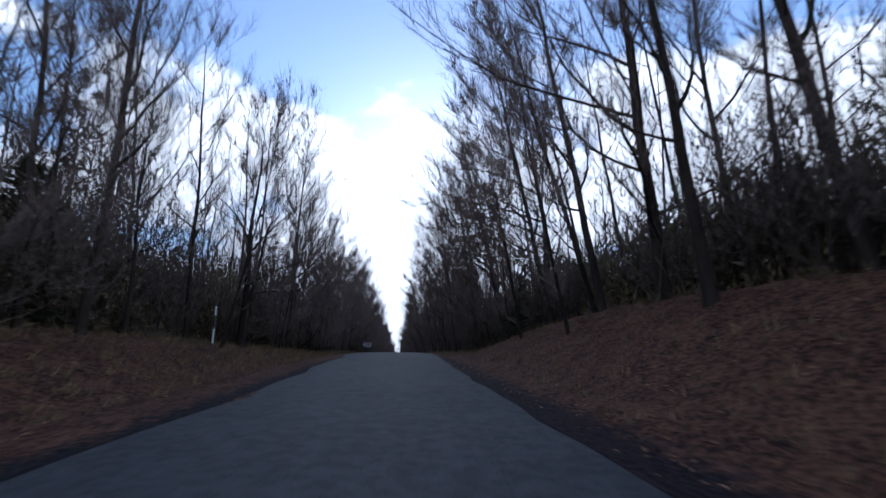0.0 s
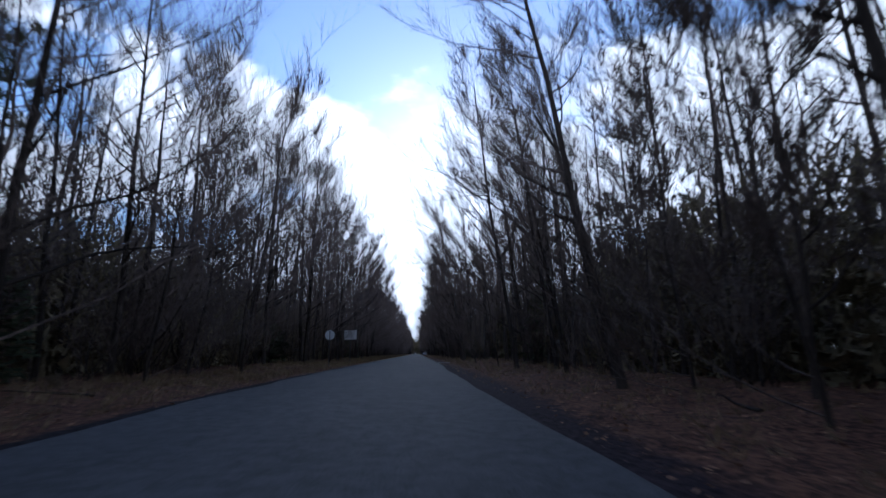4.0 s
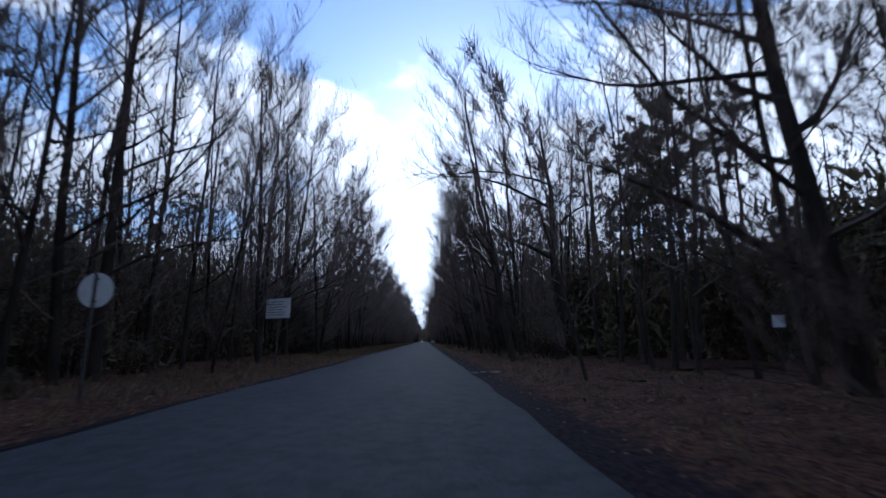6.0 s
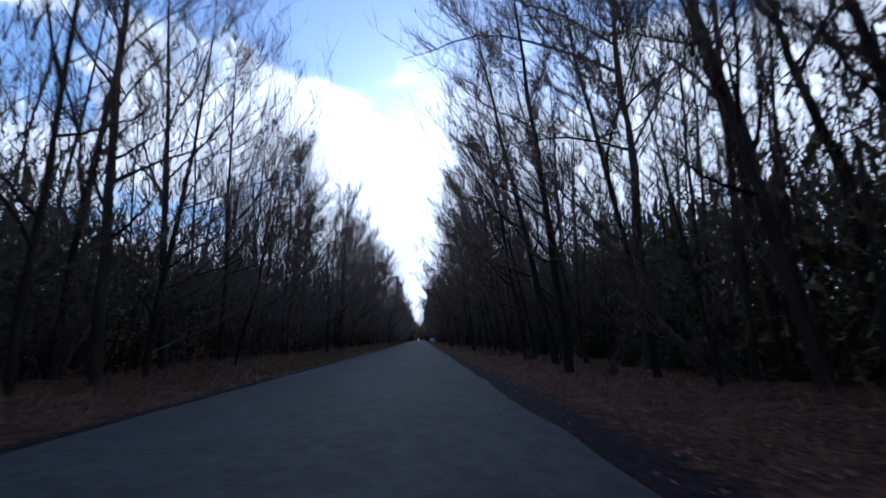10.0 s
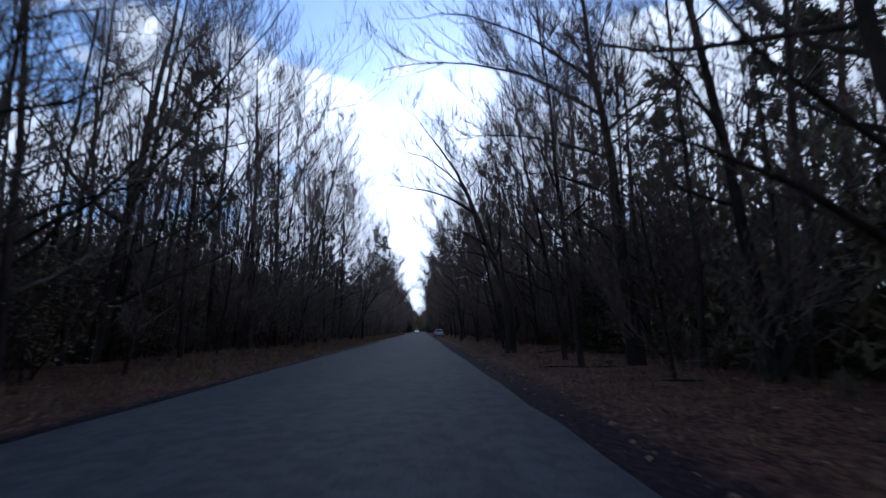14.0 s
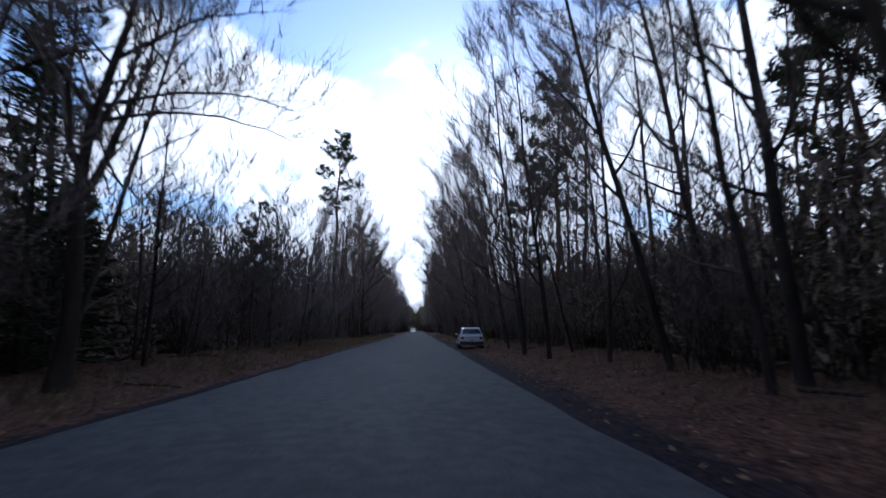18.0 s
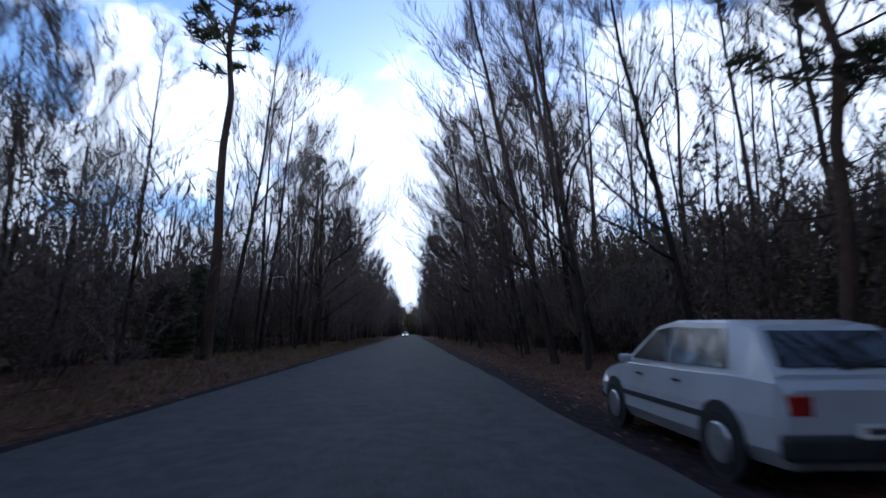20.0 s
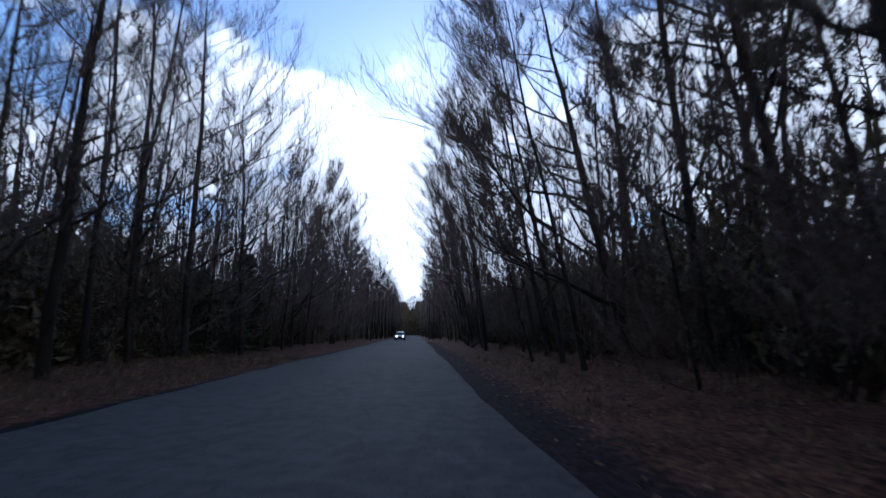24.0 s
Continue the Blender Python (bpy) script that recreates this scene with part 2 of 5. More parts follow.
# ------------------------------------------------------------------ building helpers
def mesh_of(name, verts, faces, mat, smooth=False):
    me = bpy.data.meshes.new(name)
    me.from_pydata(verts, [], faces)
    me.materials.append(mat)
    if smooth:
        me.polygons.foreach_set("use_smooth", np.ones(len(me.polygons), bool))
    me.update()
    return me


def child(name, me, parent, label=""):
    ob = new(name, me)
    ob.parent = parent
    return tagged(ob, label)


def part(name, bm, mat, parent, label=""):
    """Links a bmesh as one mesh object under a thing or a part."""
    me = bpy.data.meshes.new(name)
    bm.to_mesh(me)
    bm.free()
    me.materials.append(mat)
    return child(name, me, parent, label)


def box_bm(sx, sy, sz, at=(0, 0, 0), bevel=0.0, segs=2, turn=None):
    bm = bmesh.new()
    bmesh.ops.create_cube(bm, size=1, matrix=Matrix.Diagonal((sx, sy, sz, 1)))
    if bevel:
        bmesh.ops.bevel(bm, geom=bm.edges[:], offset=bevel, segments=segs, affect="EDGES", profile=0.5)
    m = Matrix.Translation(at)
    if turn is not None:
        m = m @ turn
    bmesh.ops.transform(bm, matrix=m, verts=bm.verts)
    return bm


def cyl_bm(r1, r2, depth, m, sides=16, bevel=0.0):
    bm = bmesh.new()
    bmesh.ops.create_cone(bm, cap_ends=True, segments=sides, radius1=r1, radius2=r2, depth=depth)
    if bevel:
        bmesh.ops.bevel(bm, geom=[e for e in bm.edges if len(e.link_faces) == 2 and abs(e.verts[0].co.z - e.verts[1].co.z) < 1e-6],
                        offset=bevel, segments=2, affect="EDGES")
    bmesh.ops.transform(bm, matrix=m, verts=bm.verts)
    return bm


class Soup:
    """Collects tubes, spikes and leaves for one mesh."""

    def __init__(self):
        self.v, self.f = [], []

    def tube(self, pts, radii, sides=6):
        v, f = self.v, self.f
        start = len(v)
        n = len(pts)
        for i in range(n):
            p = pts[i]
            d = (pts[min(i + 1, n - 1)] - pts[max(i - 1, 0)]).normalized()
            a = d.cross(Vector((0.31, 0.95, 0.05)))
            if a.length < 1e-3:
                a = d.cross(Vector((1, 0, 0)))
            a.normalize()
            b = d.cross(a)
            for k in range(sides):
                w = 2 * math.pi * k / sides
                v.append(tuple(p + (a * math.cos(w) + b * math.sin(w)) * radii[i]))
        for i in range(n - 1):
            for k in range(sides):
                k2 = (k + 1) % sides
                f.append((start + i * sides + k, start + i * sides + k2, start + (i + 1) * sides + k2, start + (i + 1) * sides + k))
        f.append(tuple(start + (n - 1) * sides + k for k in range(sides)))

    def spike(self, p, tip, r):
        """A three-sided tapering twig."""
        d = (tip - p).normalized()
        a = d.cross(Vector((0.3, 0.2, 0.93)))
        if a.length < 1e-3:
            a = Vector((1, 0, 0))
        a.normalize()
        b = d.cross(a)
        s = len(self.v)
        for k in range(3):
            w = 2.0944 * k
            self.v.append(tuple(p + (a * math.cos(w) + b * math.sin(w)) * r))
        self.v.append(tuple(tip))
        self.f += [(s, s + 1, s + 3), (s + 1, s + 2, s + 3), (s + 2, s, s + 3)]

    def blade(self, p, tip, w):
        """A thin three-cornered needle or grass blade."""
        d = tip - p
        a = d.cross(Vector((0.2, 0.5, 0.84)))
        if a.length < 1e-4:
            a = Vector((1, 0, 0))
        a = a.normalized() * w
        s = len(self.v)
        self.v += [tuple(p - a), tuple(p + a), tuple(tip)]
        self.f.append((s, s + 1, s + 2))

    def leaf(self, p, d, up, size):
        """A folded four-cornered leaf."""
        s = len(self.v)
        side = d.cross(up).normalized() * size * 0.42
        mid = p + d * size * 0.5
        self.v += [tuple(p), tuple(mid + side + up * size * 0.12), tuple(p + d * size), tuple(mid - side + up * size * 0.12)]
        self.f += [(s, s + 1, s + 2), (s, s + 2, s + 3)]

    def mesh(self, name, mat, smooth=False):
        return mesh_of(name, self.v, self.f, mat, smooth)


def way(az, el):
    return Vector((math.cos(az) * math.cos(el), math.sin(az) * math.cos(el), math.sin(el)))


def bent(rnd, p, d, length, n, rise, wobble):
    """A curving polyline that starts along d and bends upwards by rise."""
    pts, d = [p.copy()], d.copy()
    for i in range(n):
        d = (d + Vector((rnd.uniform(-wobble, wobble), rnd.uniform(-wobble, wobble), rise + rnd.uniform(-wobble, wobble) * 0.7))).normalized()
        pts.append(pts[-1] + d * (length / n))
    return pts


def along(pts, t):
    x = t * (len(pts) - 1)
    i = min(int(x), len(pts) - 2)
    return pts[i].lerp(pts[i + 1], x - i), (pts[i + 1] - pts[i]).normalized()


def bare_tree(seed, H, r0, first, reach, limbs, subs, twigs, big=5, up=0.9, fine=2, slim=False, bias=0.0):
    """A leafless broad-leaved tree. Gives the trunk, the heaviest limbs and the crown of branches and twigs."""
    rnd = random.Random(seed)
    trunk, crown, heavy = Soup(), Soup(), []
    n = 10
    pts, p = [], Vector((0, 0, -0.3))
    lean = Vector((rnd.uniform(-0.05, 0.05), rnd.uniform(-0.05, 0.05), 0))
    for i in range(n + 1):
        pts.append(p.copy())
        p = p + Vector((rnd.uniform(-0.05, 0.05) + lean.x, rnd.uniform(-0.05, 0.05) + lean.y, 1)) * (H / n)
    rad = [r0 * (1.35 if i == 0 else (1 - i / n) ** 0.8 * 0.92 + 0.05) for i in range(n + 1)]
    pts.insert(1, pts[0].lerp(pts[1], 0.25))
    rad.insert(1, r0 * 1.0)
    trunk.tube(pts, rad, 5 if slim else 9)
    az = rnd.uniform(0, 6.28)
    made = []
    for i in range(limbs):
        t = first + (0.97 - first) * (i / max(1, limbs - 1)) ** 0.9
        base, _ = along(pts, t)
        az += 2.4 + rnd.uniform(-0.5, 0.5)
        el = rnd.uniform(0.35, 0.75) * up + 0.35 * t
        L = reach * (1.15 - 0.75 * t) * rnd.uniform(0.7, 1.2)
        dirn = az
        if bias and rnd.random() < bias:
            dirn = math.pi + rnd.gauss(0, 0.75)      # most limbs seek the light over the road
            L *= 1.35
        elif bias:
            L *= 0.7
        lr = max(0.02, min(0.5 * r0, r0 * (1 - t) * 0.62 + 0.012) * rnd.uniform(0.5, 1.0))
        made.append((lr, base, dirn, el, L))
    order = sorted(made, key=lambda q: -q[0])[:big]
    for lr, base, a, el, L in made:
        own = (lr, base, a, el, L) in order
        s = Soup() if own else crown
        lp = bent(rnd, base, way(a, el), L, 6, 0.08, 0.27)
        s.tube(lp, [lr * (1 - 0.88 * k / 6) for k in range(7)], 3 if slim else 6 if own else 4)
        spray = crown
        if own:
            spray = Soup()
            heavy.append((s, spray))
        for j in range(subs):
            t2 = 0.22 + 0.78 * (j + rnd.random()) / subs
            q, d = along(lp, min(t2, 0.99))
            sd = (d + way(a + rnd.choice((-1, 1)) * rnd.uniform(0.5, 1.4), rnd.uniform(0.1, 1.1)) * 0.9).normalized()
            sl = L * rnd.uniform(0.25, 0.5) * (1.15 - 0.5 * t2)
            sp = bent(rnd, q, sd, sl, 3, 0.12, 0.22)
            sr = max(0.010, lr * (1 - 0.8 * t2) * 0.45)
            if slim:
                spray.spike(sp[0], sp[2], sr)
            else:
                spray.tube(sp[:1] + sp[2:], [sr, sr * 0.6, sr * 0.3], 3)
            for k in range(twigs):
                w, d2 = along(sp, rnd.uniform(0.15, 1.0))
                td = (d2 * 1.0 + way(rnd.uniform(0, 6.28), rnd.uniform(-0.1, 1.4)) * 0.8).normalized()
                tl = rnd.uniform(0.4, 1.25) * (0.7 + 0.08 * L)
                tip = w + td * tl
                (spray.blade if slim or k % 3 else spray.spike)(w, tip, max(0.007, sr * 0.45))
                for _ in range(fine):
                    m = w.lerp(tip, rnd.uniform(0.15, 0.95))
                    spray.blade(m, m + (td + way(rnd.uniform(0, 6.28), rnd.uniform(-0.2, 1.3)) * 0.75).normalized() * tl * rnd.uniform(0.45, 1.0), 0.013 if slim else 0.0055)
    return trunk, heavy, crown


def pine_tree(seed, H, r0, clear=0.45, tufts=150, dead=8):
    rnd = random.Random(seed)
    trunk, crown, wood = Soup(), Soup(), Soup()
    n = 9
    pts = [Vector((rnd.uniform(-0.07, 0.07) * i ** 0.5, rnd.uniform(-0.07, 0.07) * i ** 0.5, -0.3 + (H + 0.3) * i / n)) for i in range(n + 1)]
    trunk.tube(pts, [r0 * ((1 - i / n) ** 0.7 * 0.95 + 0.06) for i in range(n + 1)], 8)
    for i in range(dead):
        b, _ = along(pts, rnd.uniform(clear * 0.45, clear))
        a = rnd.uniform(0, 6.28)
        p = bent(rnd, b, way(a, rnd.uniform(-0.2, 0.25)), rnd.uniform(0.8, 2.2), 3, 0.02, 0.2)
        wood.tube(p, [0.03, 0.022, 0.015, 0.006], 3)
    k, az = 0, 0.0
    while k < tufts:
        t = clear + (1 - clear) * rnd.random() ** 0.8
        base, _ = along(pts, min(t, 0.995))
        az += 2.4 + rnd.uniform(-0.6, 0.6)
        span = (1 - t) / (1 - clear)
        L = (1.0 + 2.1 * min(1, span * 2.6) * (0.55 + 0.45 * (1 - span))) * rnd.uniform(0.6, 1.15)
        bp = bent(rnd, base, way(az, rnd.uniform(0.0, 0.5)), L, 4, 0.06, 0.14)
        wood.tube(bp, [0.05, 0.04, 0.03, 0.02, 0.01], 3)
        for j in range(5):
            q, _ = along(bp, rnd.uniform(0.45, 1.0))
            q = q + way(rnd.uniform(0, 6.28), rnd.uniform(-0.5, 1.2)) * rnd.uniform(0.0, 0.45)
            k += 1
            for i in range(22):
                d = way(rnd.uniform(0, 6.28), rnd.uniform(-0.4, 1.4))
                s = q + d * rnd.uniform(0.0, 0.25)
                crown.blade(s, s + d * rnd.uniform(0.22, 0.42), 0.038)
    return trunk, wood, crown


def spruce_tree(seed, H, r0, whorls, per=7, width=1.6):
    """A young conifer, green to the ground."""
    rnd = random.Random(seed)
    trunk, crown = Soup(), Soup()
    pts = [Vector((0, 0, -0.2)), Vector((0.02, 0, H * 0.4)), Vector((0, 0.02, H * 0.75)), Vector((0, 0, H))]
    trunk.tube(pts, [r0, r0 * 0.7, r0 * 0.35, 0.01], 6)
    for w in range(whorls):
        t = 0.05 + 0.93 * w / whorls
        for j in range(per):
            a = 6.283 * (j + rnd.random() * 0.8) / per + w
            L = width * (1 - t) ** 0.75 * rnd.uniform(0.65, 1.1) + 0.15
            base, _ = along(pts, t)
            base = base + Vector((0, 0, rnd.uniform(-0.5, 0.5) * H / whorls))
            bp = bent(rnd, base, way(a, rnd.uniform(0.0, 0.45) - 0.3 * (1 - t)), L, 3, 0.05, 0.16)
            crown.tube(bp, [0.018, 0.014, 0.01, 0.005], 3)
            for k in range(int(12 + 16 * L)):
                q, d = along(bp, rnd.uniform(0.1, 1.0))
                dd = (d + way(a + rnd.choice((-1, 1)) * rnd.uniform(0.5, 1.3), rnd.uniform(-1.2, 0.9))).normalized()
                crown.blade(q, q + dd * rnd.uniform(0.18, 0.42), 0.05)
    return trunk, crown


def shrub(seed, H, width, stems, leaves, size=0.13, twig=4, far=False):
    """A many-stemmed bush: bare stems and, if wanted, small leaves."""
    rnd = random.Random(seed)
    wood, green, stem = Soup(), Soup(), Soup()
    for i in range(stems):
        a = rnd.uniform(0, 6.28)
        base = Vector((rnd.uniform(-0.25, 0.25) * width, rnd.uniform(-0.25, 0.25) * width, -0.1))
        L = H * rnd.uniform(0.6, 1.1)
        sp = bent(rnd, base, way(a, rnd.uniform(0.9, 1.45)), L, 4, 0.06, 0.16)
        r = rnd.uniform(0.012, 0.03)
        (wood if far else stem).tube(sp, [r, r * 0.8, r * 0.6, r * 0.4, r * 0.2], 3)
        for j in range(twig):
            q, d = along(sp, rnd.uniform(0.25, 1.0))
            td = (d * 0.7 + way(rnd.uniform(0, 6.28), rnd.uniform(-0.1, 1.1))).normalized()
            tip = q + td * rnd.uniform(0.4, 1.0) * H * 0.3
            (wood.blade if far else wood.spike)(q, tip, 0.012)
            for k in range(5):
                m = q.lerp(tip, rnd.uniform(0.15, 0.95))
                wood.blade(m, m + (td + way(rnd.uniform(0, 6.28), rnd.uniform(-0.3, 1.0))).normalized() * rnd.uniform(0.25, 0.7), 0.018 if far else 0.010)
            for k in range(leaves):
                m = q.lerp(tip, rnd.uniform(0.0, 1.15)) + Vector((rnd.gauss(0, 0.14), rnd.gauss(0, 0.14), rnd.gauss(0, 0.14)))
                if far:
                    d = way(rnd.uniform(0, 6.28), rnd.uniform(-0.9, 0.9))
                    green.blade(m, m + d * size * rnd.uniform(0.7, 1.4), size * rnd.uniform(0.25, 0.45))
                    continue
                green.leaf(m, way(rnd.uniform(0, 6.28), rnd.uniform(-0.8, 0.6)), way(rnd.uniform(0, 6.28), rnd.uniform(0.5, 1.5)), size * rnd.uniform(0.6, 1.3))
    return wood, green, stem


def thicket(name, seed, count, place, top, size, mat, label, low=0.0, thin=1.0, rise=-0.5, taper=0.0):
    """Dense undergrowth of upright twigs and small leaves, as one object of kind stuff. place(u, v) gives x, y; top(x, y) the height;
    low: share of the height that stays clear; thin: narrows the blades to twigs; rise: least slope of the blades;
    taper: how much finer and steeper the growth is at its top."""
    r = np.random.RandomState(seed)
    x, y = place(r.rand(count), r.rand(count))
    g = ground_z(x, y)
    h = low + (1 - low) * r.rand(count) ** 1.25
    z = g + top(x, y) * h
    az, el = r.uniform(0, 6.283, count), r.uniform(rise, 1.45, count)
    el = np.where(taper * h ** 1.5 > r.rand(count), r.uniform(0.6, 1.5, count), el)
    L = size * r.uniform(0.6, 1.6, count)
    d = np.column_stack((np.cos(az) * np.cos(el), np.sin(az) * np.cos(el), np.sin(el))) * L[:, None]
    b = az + 1.571 + r.normal(0, 0.6, count)
    w = np.column_stack((np.cos(b), np.sin(b), r.normal(0, 0.5, count))) * (L * r.uniform(0.10, 0.30, count) * thin * (1 - taper * h ** 0.8))[:, None]
    c = np.column_stack((x, y, z))
    v = np.stack((c - w, c + w, c + d), 1).reshape(-1, 3)
    me = bpy.data.meshes.new(name)
    me.vertices.add(len(v))
    me.vertices.foreach_set("co", v.ravel())
    me.loops.add(len(v))
    me.loops.foreach_set("vertex_index", np.arange(len(v), dtype=np.int32))
    me.polygons.add(count)
    me.polygons.foreach_set("loop_start", np.arange(0, len(v), 3, dtype=np.int32))
    me.materials.append(mat)
    me.update(calc_edges=True)
    return tagged(new(name, me), label, "undergrowth", kind="stuff")


def scatter(name, soups, spots, mat, label, category, stems=None):
    """Joins many turned and scaled copies of low-detail pieces into one object of kind stuff. spots: (piece, x, y, z, turn, scale, lean_x, lean_y).
    stems: how many of each piece's first faces are bark."""
    arr = []
    for s in soups:
        sizes = np.array([len(q) for q in s.f])
        arr.append((np.array(s.v), np.array([i for q in s.f for i in q]), sizes))
    vs, ls, ns, bark, count = [], [], [], [], 0
    for which, x, y, z, turn, sc, lx, ly in spots:
        v, loops, sizes = arr[which]
        c, s = math.cos(turn), math.sin(turn)
        w = v * sc
        h = w[:, 2]
        vs.append(np.column_stack((w[:, 0] * c - w[:, 1] * s + x + lx * h, w[:, 0] * s + w[:, 1] * c + y + ly * h, h + z)))
        ls.append(loops + count)
        ns.append(sizes)
        if stems:
            bark.append(np.arange(len(sizes)) < stems[which])
        count += len(v)
    v, loops, sizes = np.concatenate(vs), np.concatenate(ls), np.concatenate(ns)
    me = bpy.data.meshes.new(name)
    me.vertices.add(len(v))
    me.vertices.foreach_set("co", v.ravel())
    me.loops.add(len(loops))
    me.loops.foreach_set("vertex_index", loops.astype(np.int32))
    me.polygons.add(len(sizes))
    me.polygons.foreach_set("loop_start", np.concatenate(([0], np.cumsum(sizes)[:-1])).astype(np.int32))
    me.materials.append(mat)
    if stems:
        me.materials.append(M_BARK)
        me.polygons.foreach_set("material_index", np.concatenate(bark).astype(np.int32))
    me.update(calc_edges=True)
    me.validate()
    return tagged(new(name, me), label, category, kind="stuff")

# ------------------------------------------------------------------ ground and road
def ease(x, a, b):
    t = np.clip((np.asarray(x, float) - a) / (b - a), 0, 1)
    return t * t * (3 - 2 * t)


def bank(y, right):
    """How high the verge climbs beside the road: a shallow cutting at the crest, nearly level beyond."""
    y = np.asarray(y, float)
    if right:
        return 0.25 + 2.3 * (1 - ease(y, 16, 50))
    return 0.15 + 1.3 * (1 - ease(y, 15, 50))


def ground_z(x, y):
    x, y = np.asarray(x, float), np.asarray(y, float)
    er, el = x - ROAD_R, ROAD_L - x
    z = road_z(y) - 0.10 + 0.0 * x
    z = z + np.where(er > 0, bank(y, True) * ease(er, 1.0, 6.5), 0) + np.where(el > 0, bank(y, False) * ease(el, 0.6, 6.0), 0)
    e = np.maximum(er, el)
    rough = 0.06 * np.sin(x * 1.3 + 0.7 * y) * np.sin(y * 0.9 - 0.4 * x) + 0.12 * np.sin(x * 0.31 + 1) * np.sin(y * 0.23 + 2)
    z = z + rough * ease(e, 0.8, 4.0) - 0.05 * ease(e, 0.15, 0.7) * (1 - ease(e, 0.9, 1.8))
    return z


def gz(x, y):
    return float(ground_z(x, y))


def sheet(name, xs, ys, zf, mat, label="", category="", smooth=True):
    X, Y = np.meshgrid(xs, ys)
    Z = zf(X, Y)
    nx = len(xs)
    faces = [(j * nx + i, j * nx + i + 1, (j + 1) * nx + i + 1, (j + 1) * nx + i) for j in range(len(ys) - 1) for i in range(nx - 1)]
    ob = new(name, mesh_of(name, np.column_stack((X.ravel(), Y.ravel(), Z.ravel())).tolist(), faces, mat, smooth))
    return tagged(ob, label, category, kind="structure")


_near = np.concatenate((np.arange(-20, -9, 1.0), np.arange(-9, 8, 0.4), np.arange(8, 21, 1.0)))
_xs = np.concatenate(([-3000, -1200, -500, -200, -100, -60, -40, -30, -25], _near, [25, 30, 40, 60, 100, 200, 500, 1200, 3000]))
_ys = np.concatenate(([-1500, -500, -200, -100, -60, -40], np.arange(-30, 420, 0.9), np.arange(420, 700, 8), [750, 900, 1200, 2000, 4500]))
ground = sheet("ground", _xs, _ys, ground_z, M_GROUND, "forest floor of brown leaf litter and bare soil beside the road", "ground")


def road_mesh():
    """An asphalt slab with a slight crown, ragged edges and real edge thickness."""
    ys = np.concatenate((np.arange(-120, 420, 0.5), np.arange(420, 592, 10.0)))
    rnd = np.random.RandomState(5)

    def ragged(scale):
        a = np.interp(ys, np.arange(-125, 1610, 1.7), rnd.normal(0, scale, len(np.arange(-125, 1610, 1.7))))
        return a + np.interp(ys, np.arange(-125, 1640, 9.0), rnd.normal(0, scale * 1.2, len(np.arange(-125, 1640, 9.0))))
    left, right = ROAD_L + ragged(0.05), ROAD_R + ragged(0.04)
    # the asphalt starts narrow, swings out at the crest and tightens behind it
    left = left + (1.0 + 1.4 * ragged(0.05)) * (1 - ease(ys, 30, 42))
    right = right + np.interp(ys, [14, 26, 34, 41, 48, 56, 65, 72, 86, 96], [0, 0.2, 0.5, 0.72, 0.8, 0.5, 0.1, -0.22, -0.25, 0.0])
    cols = np.linspace(0, 1, 13)
    v, nx = [], len(cols) + 2
    for y, a, b in zip(ys, left, right):
        z = float(road_z(y))
        v.append((a - 0.05, y, z - 0.22))
        for c in cols:
            v.append((a + (b - a) * c, y, z + 0.035 * (1 - (2 * c - 1) ** 2) - 0.02))
        v.append((b + 0.05, y, z - 0.22))
    f = [(j * nx + i, j * nx + i + 1, (j + 1) * nx + i + 1, (j + 1) * nx + i) for j in range(len(ys) - 1) for i in range(nx - 1)]
    return mesh_of("road", v, f, M_ASPHALT, False)


tagged(new("road", road_mesh()), "worn grey asphalt forest road without lane markings", "road", kind="structure")


def strip(name, x0, x1, y0, y1, lift, mat, label, category, step=0.6, seed=1):
    """A thin bed that follows the ground, with uneven edges."""
    rnd = random.Random(seed)
    n = max(2, int((y1 - y0) / step))
    v, f = [], []
    for j in range(n + 1):
        y = y0 + (y1 - y0) * j / n
        a, b = x0 + rnd.gauss(0, 0.02), x1 + rnd.gauss(0, 0.05) + 0.16 * math.sin(y * 0.37) * math.sin(y * 0.11 + 1)
        for i in range(7):
            x = a + (b - a) * i / 6
            edge = 0.09 if i in (0, 6) else 0.0
            v.append((x, y, gz(x, y) + lift - edge))
    for j in range(n):
        for i in range(6):
            f.append((j * 7 + i, j * 7 + i + 1, (j + 1) * 7 + i + 1, (j + 1) * 7 + i))
    return tagged(new(name, mesh_of(name, v, f, mat, True)), label, category, kind="structure")


strip("shoulder_right", ROAD_R - 0.45, ROAD_R + 2.1, -60, 420, 0.055, M_EDGE_R, "dark dirt shoulder along the right asphalt edge", "shoulder", seed=3)
strip("shoulder_left", ROAD_L - 1.3, ROAD_L + 0.10, 37, 420, 0.055, M_EDGE_L, "narrow dark dirt shoulder along the asphalt edge", "shoulder", seed=4)
strip("shoulder_left", ROAD_L - 1.3, ROAD_L + 1.30, -60, 38.5, 0.05, M_EDGE_NEAR, "litter-strewn dirt shoulder along the narrow asphalt", "shoulder", seed=5)
strip("side_track", ROAD_R + 1.9, 40, 107.5, 113.0, 0.02, M_TRACK, "dark earth side track leading into the woods", "track", 0.5, seed=6)

# ------------------------------------------------------------------ trees
def joined(t):
    s = Soup()
    for q in t:
        n = len(s.v)
        s.v += q.v
        s.f += [tuple(i + n for i in g) for g in q.f]
    return s


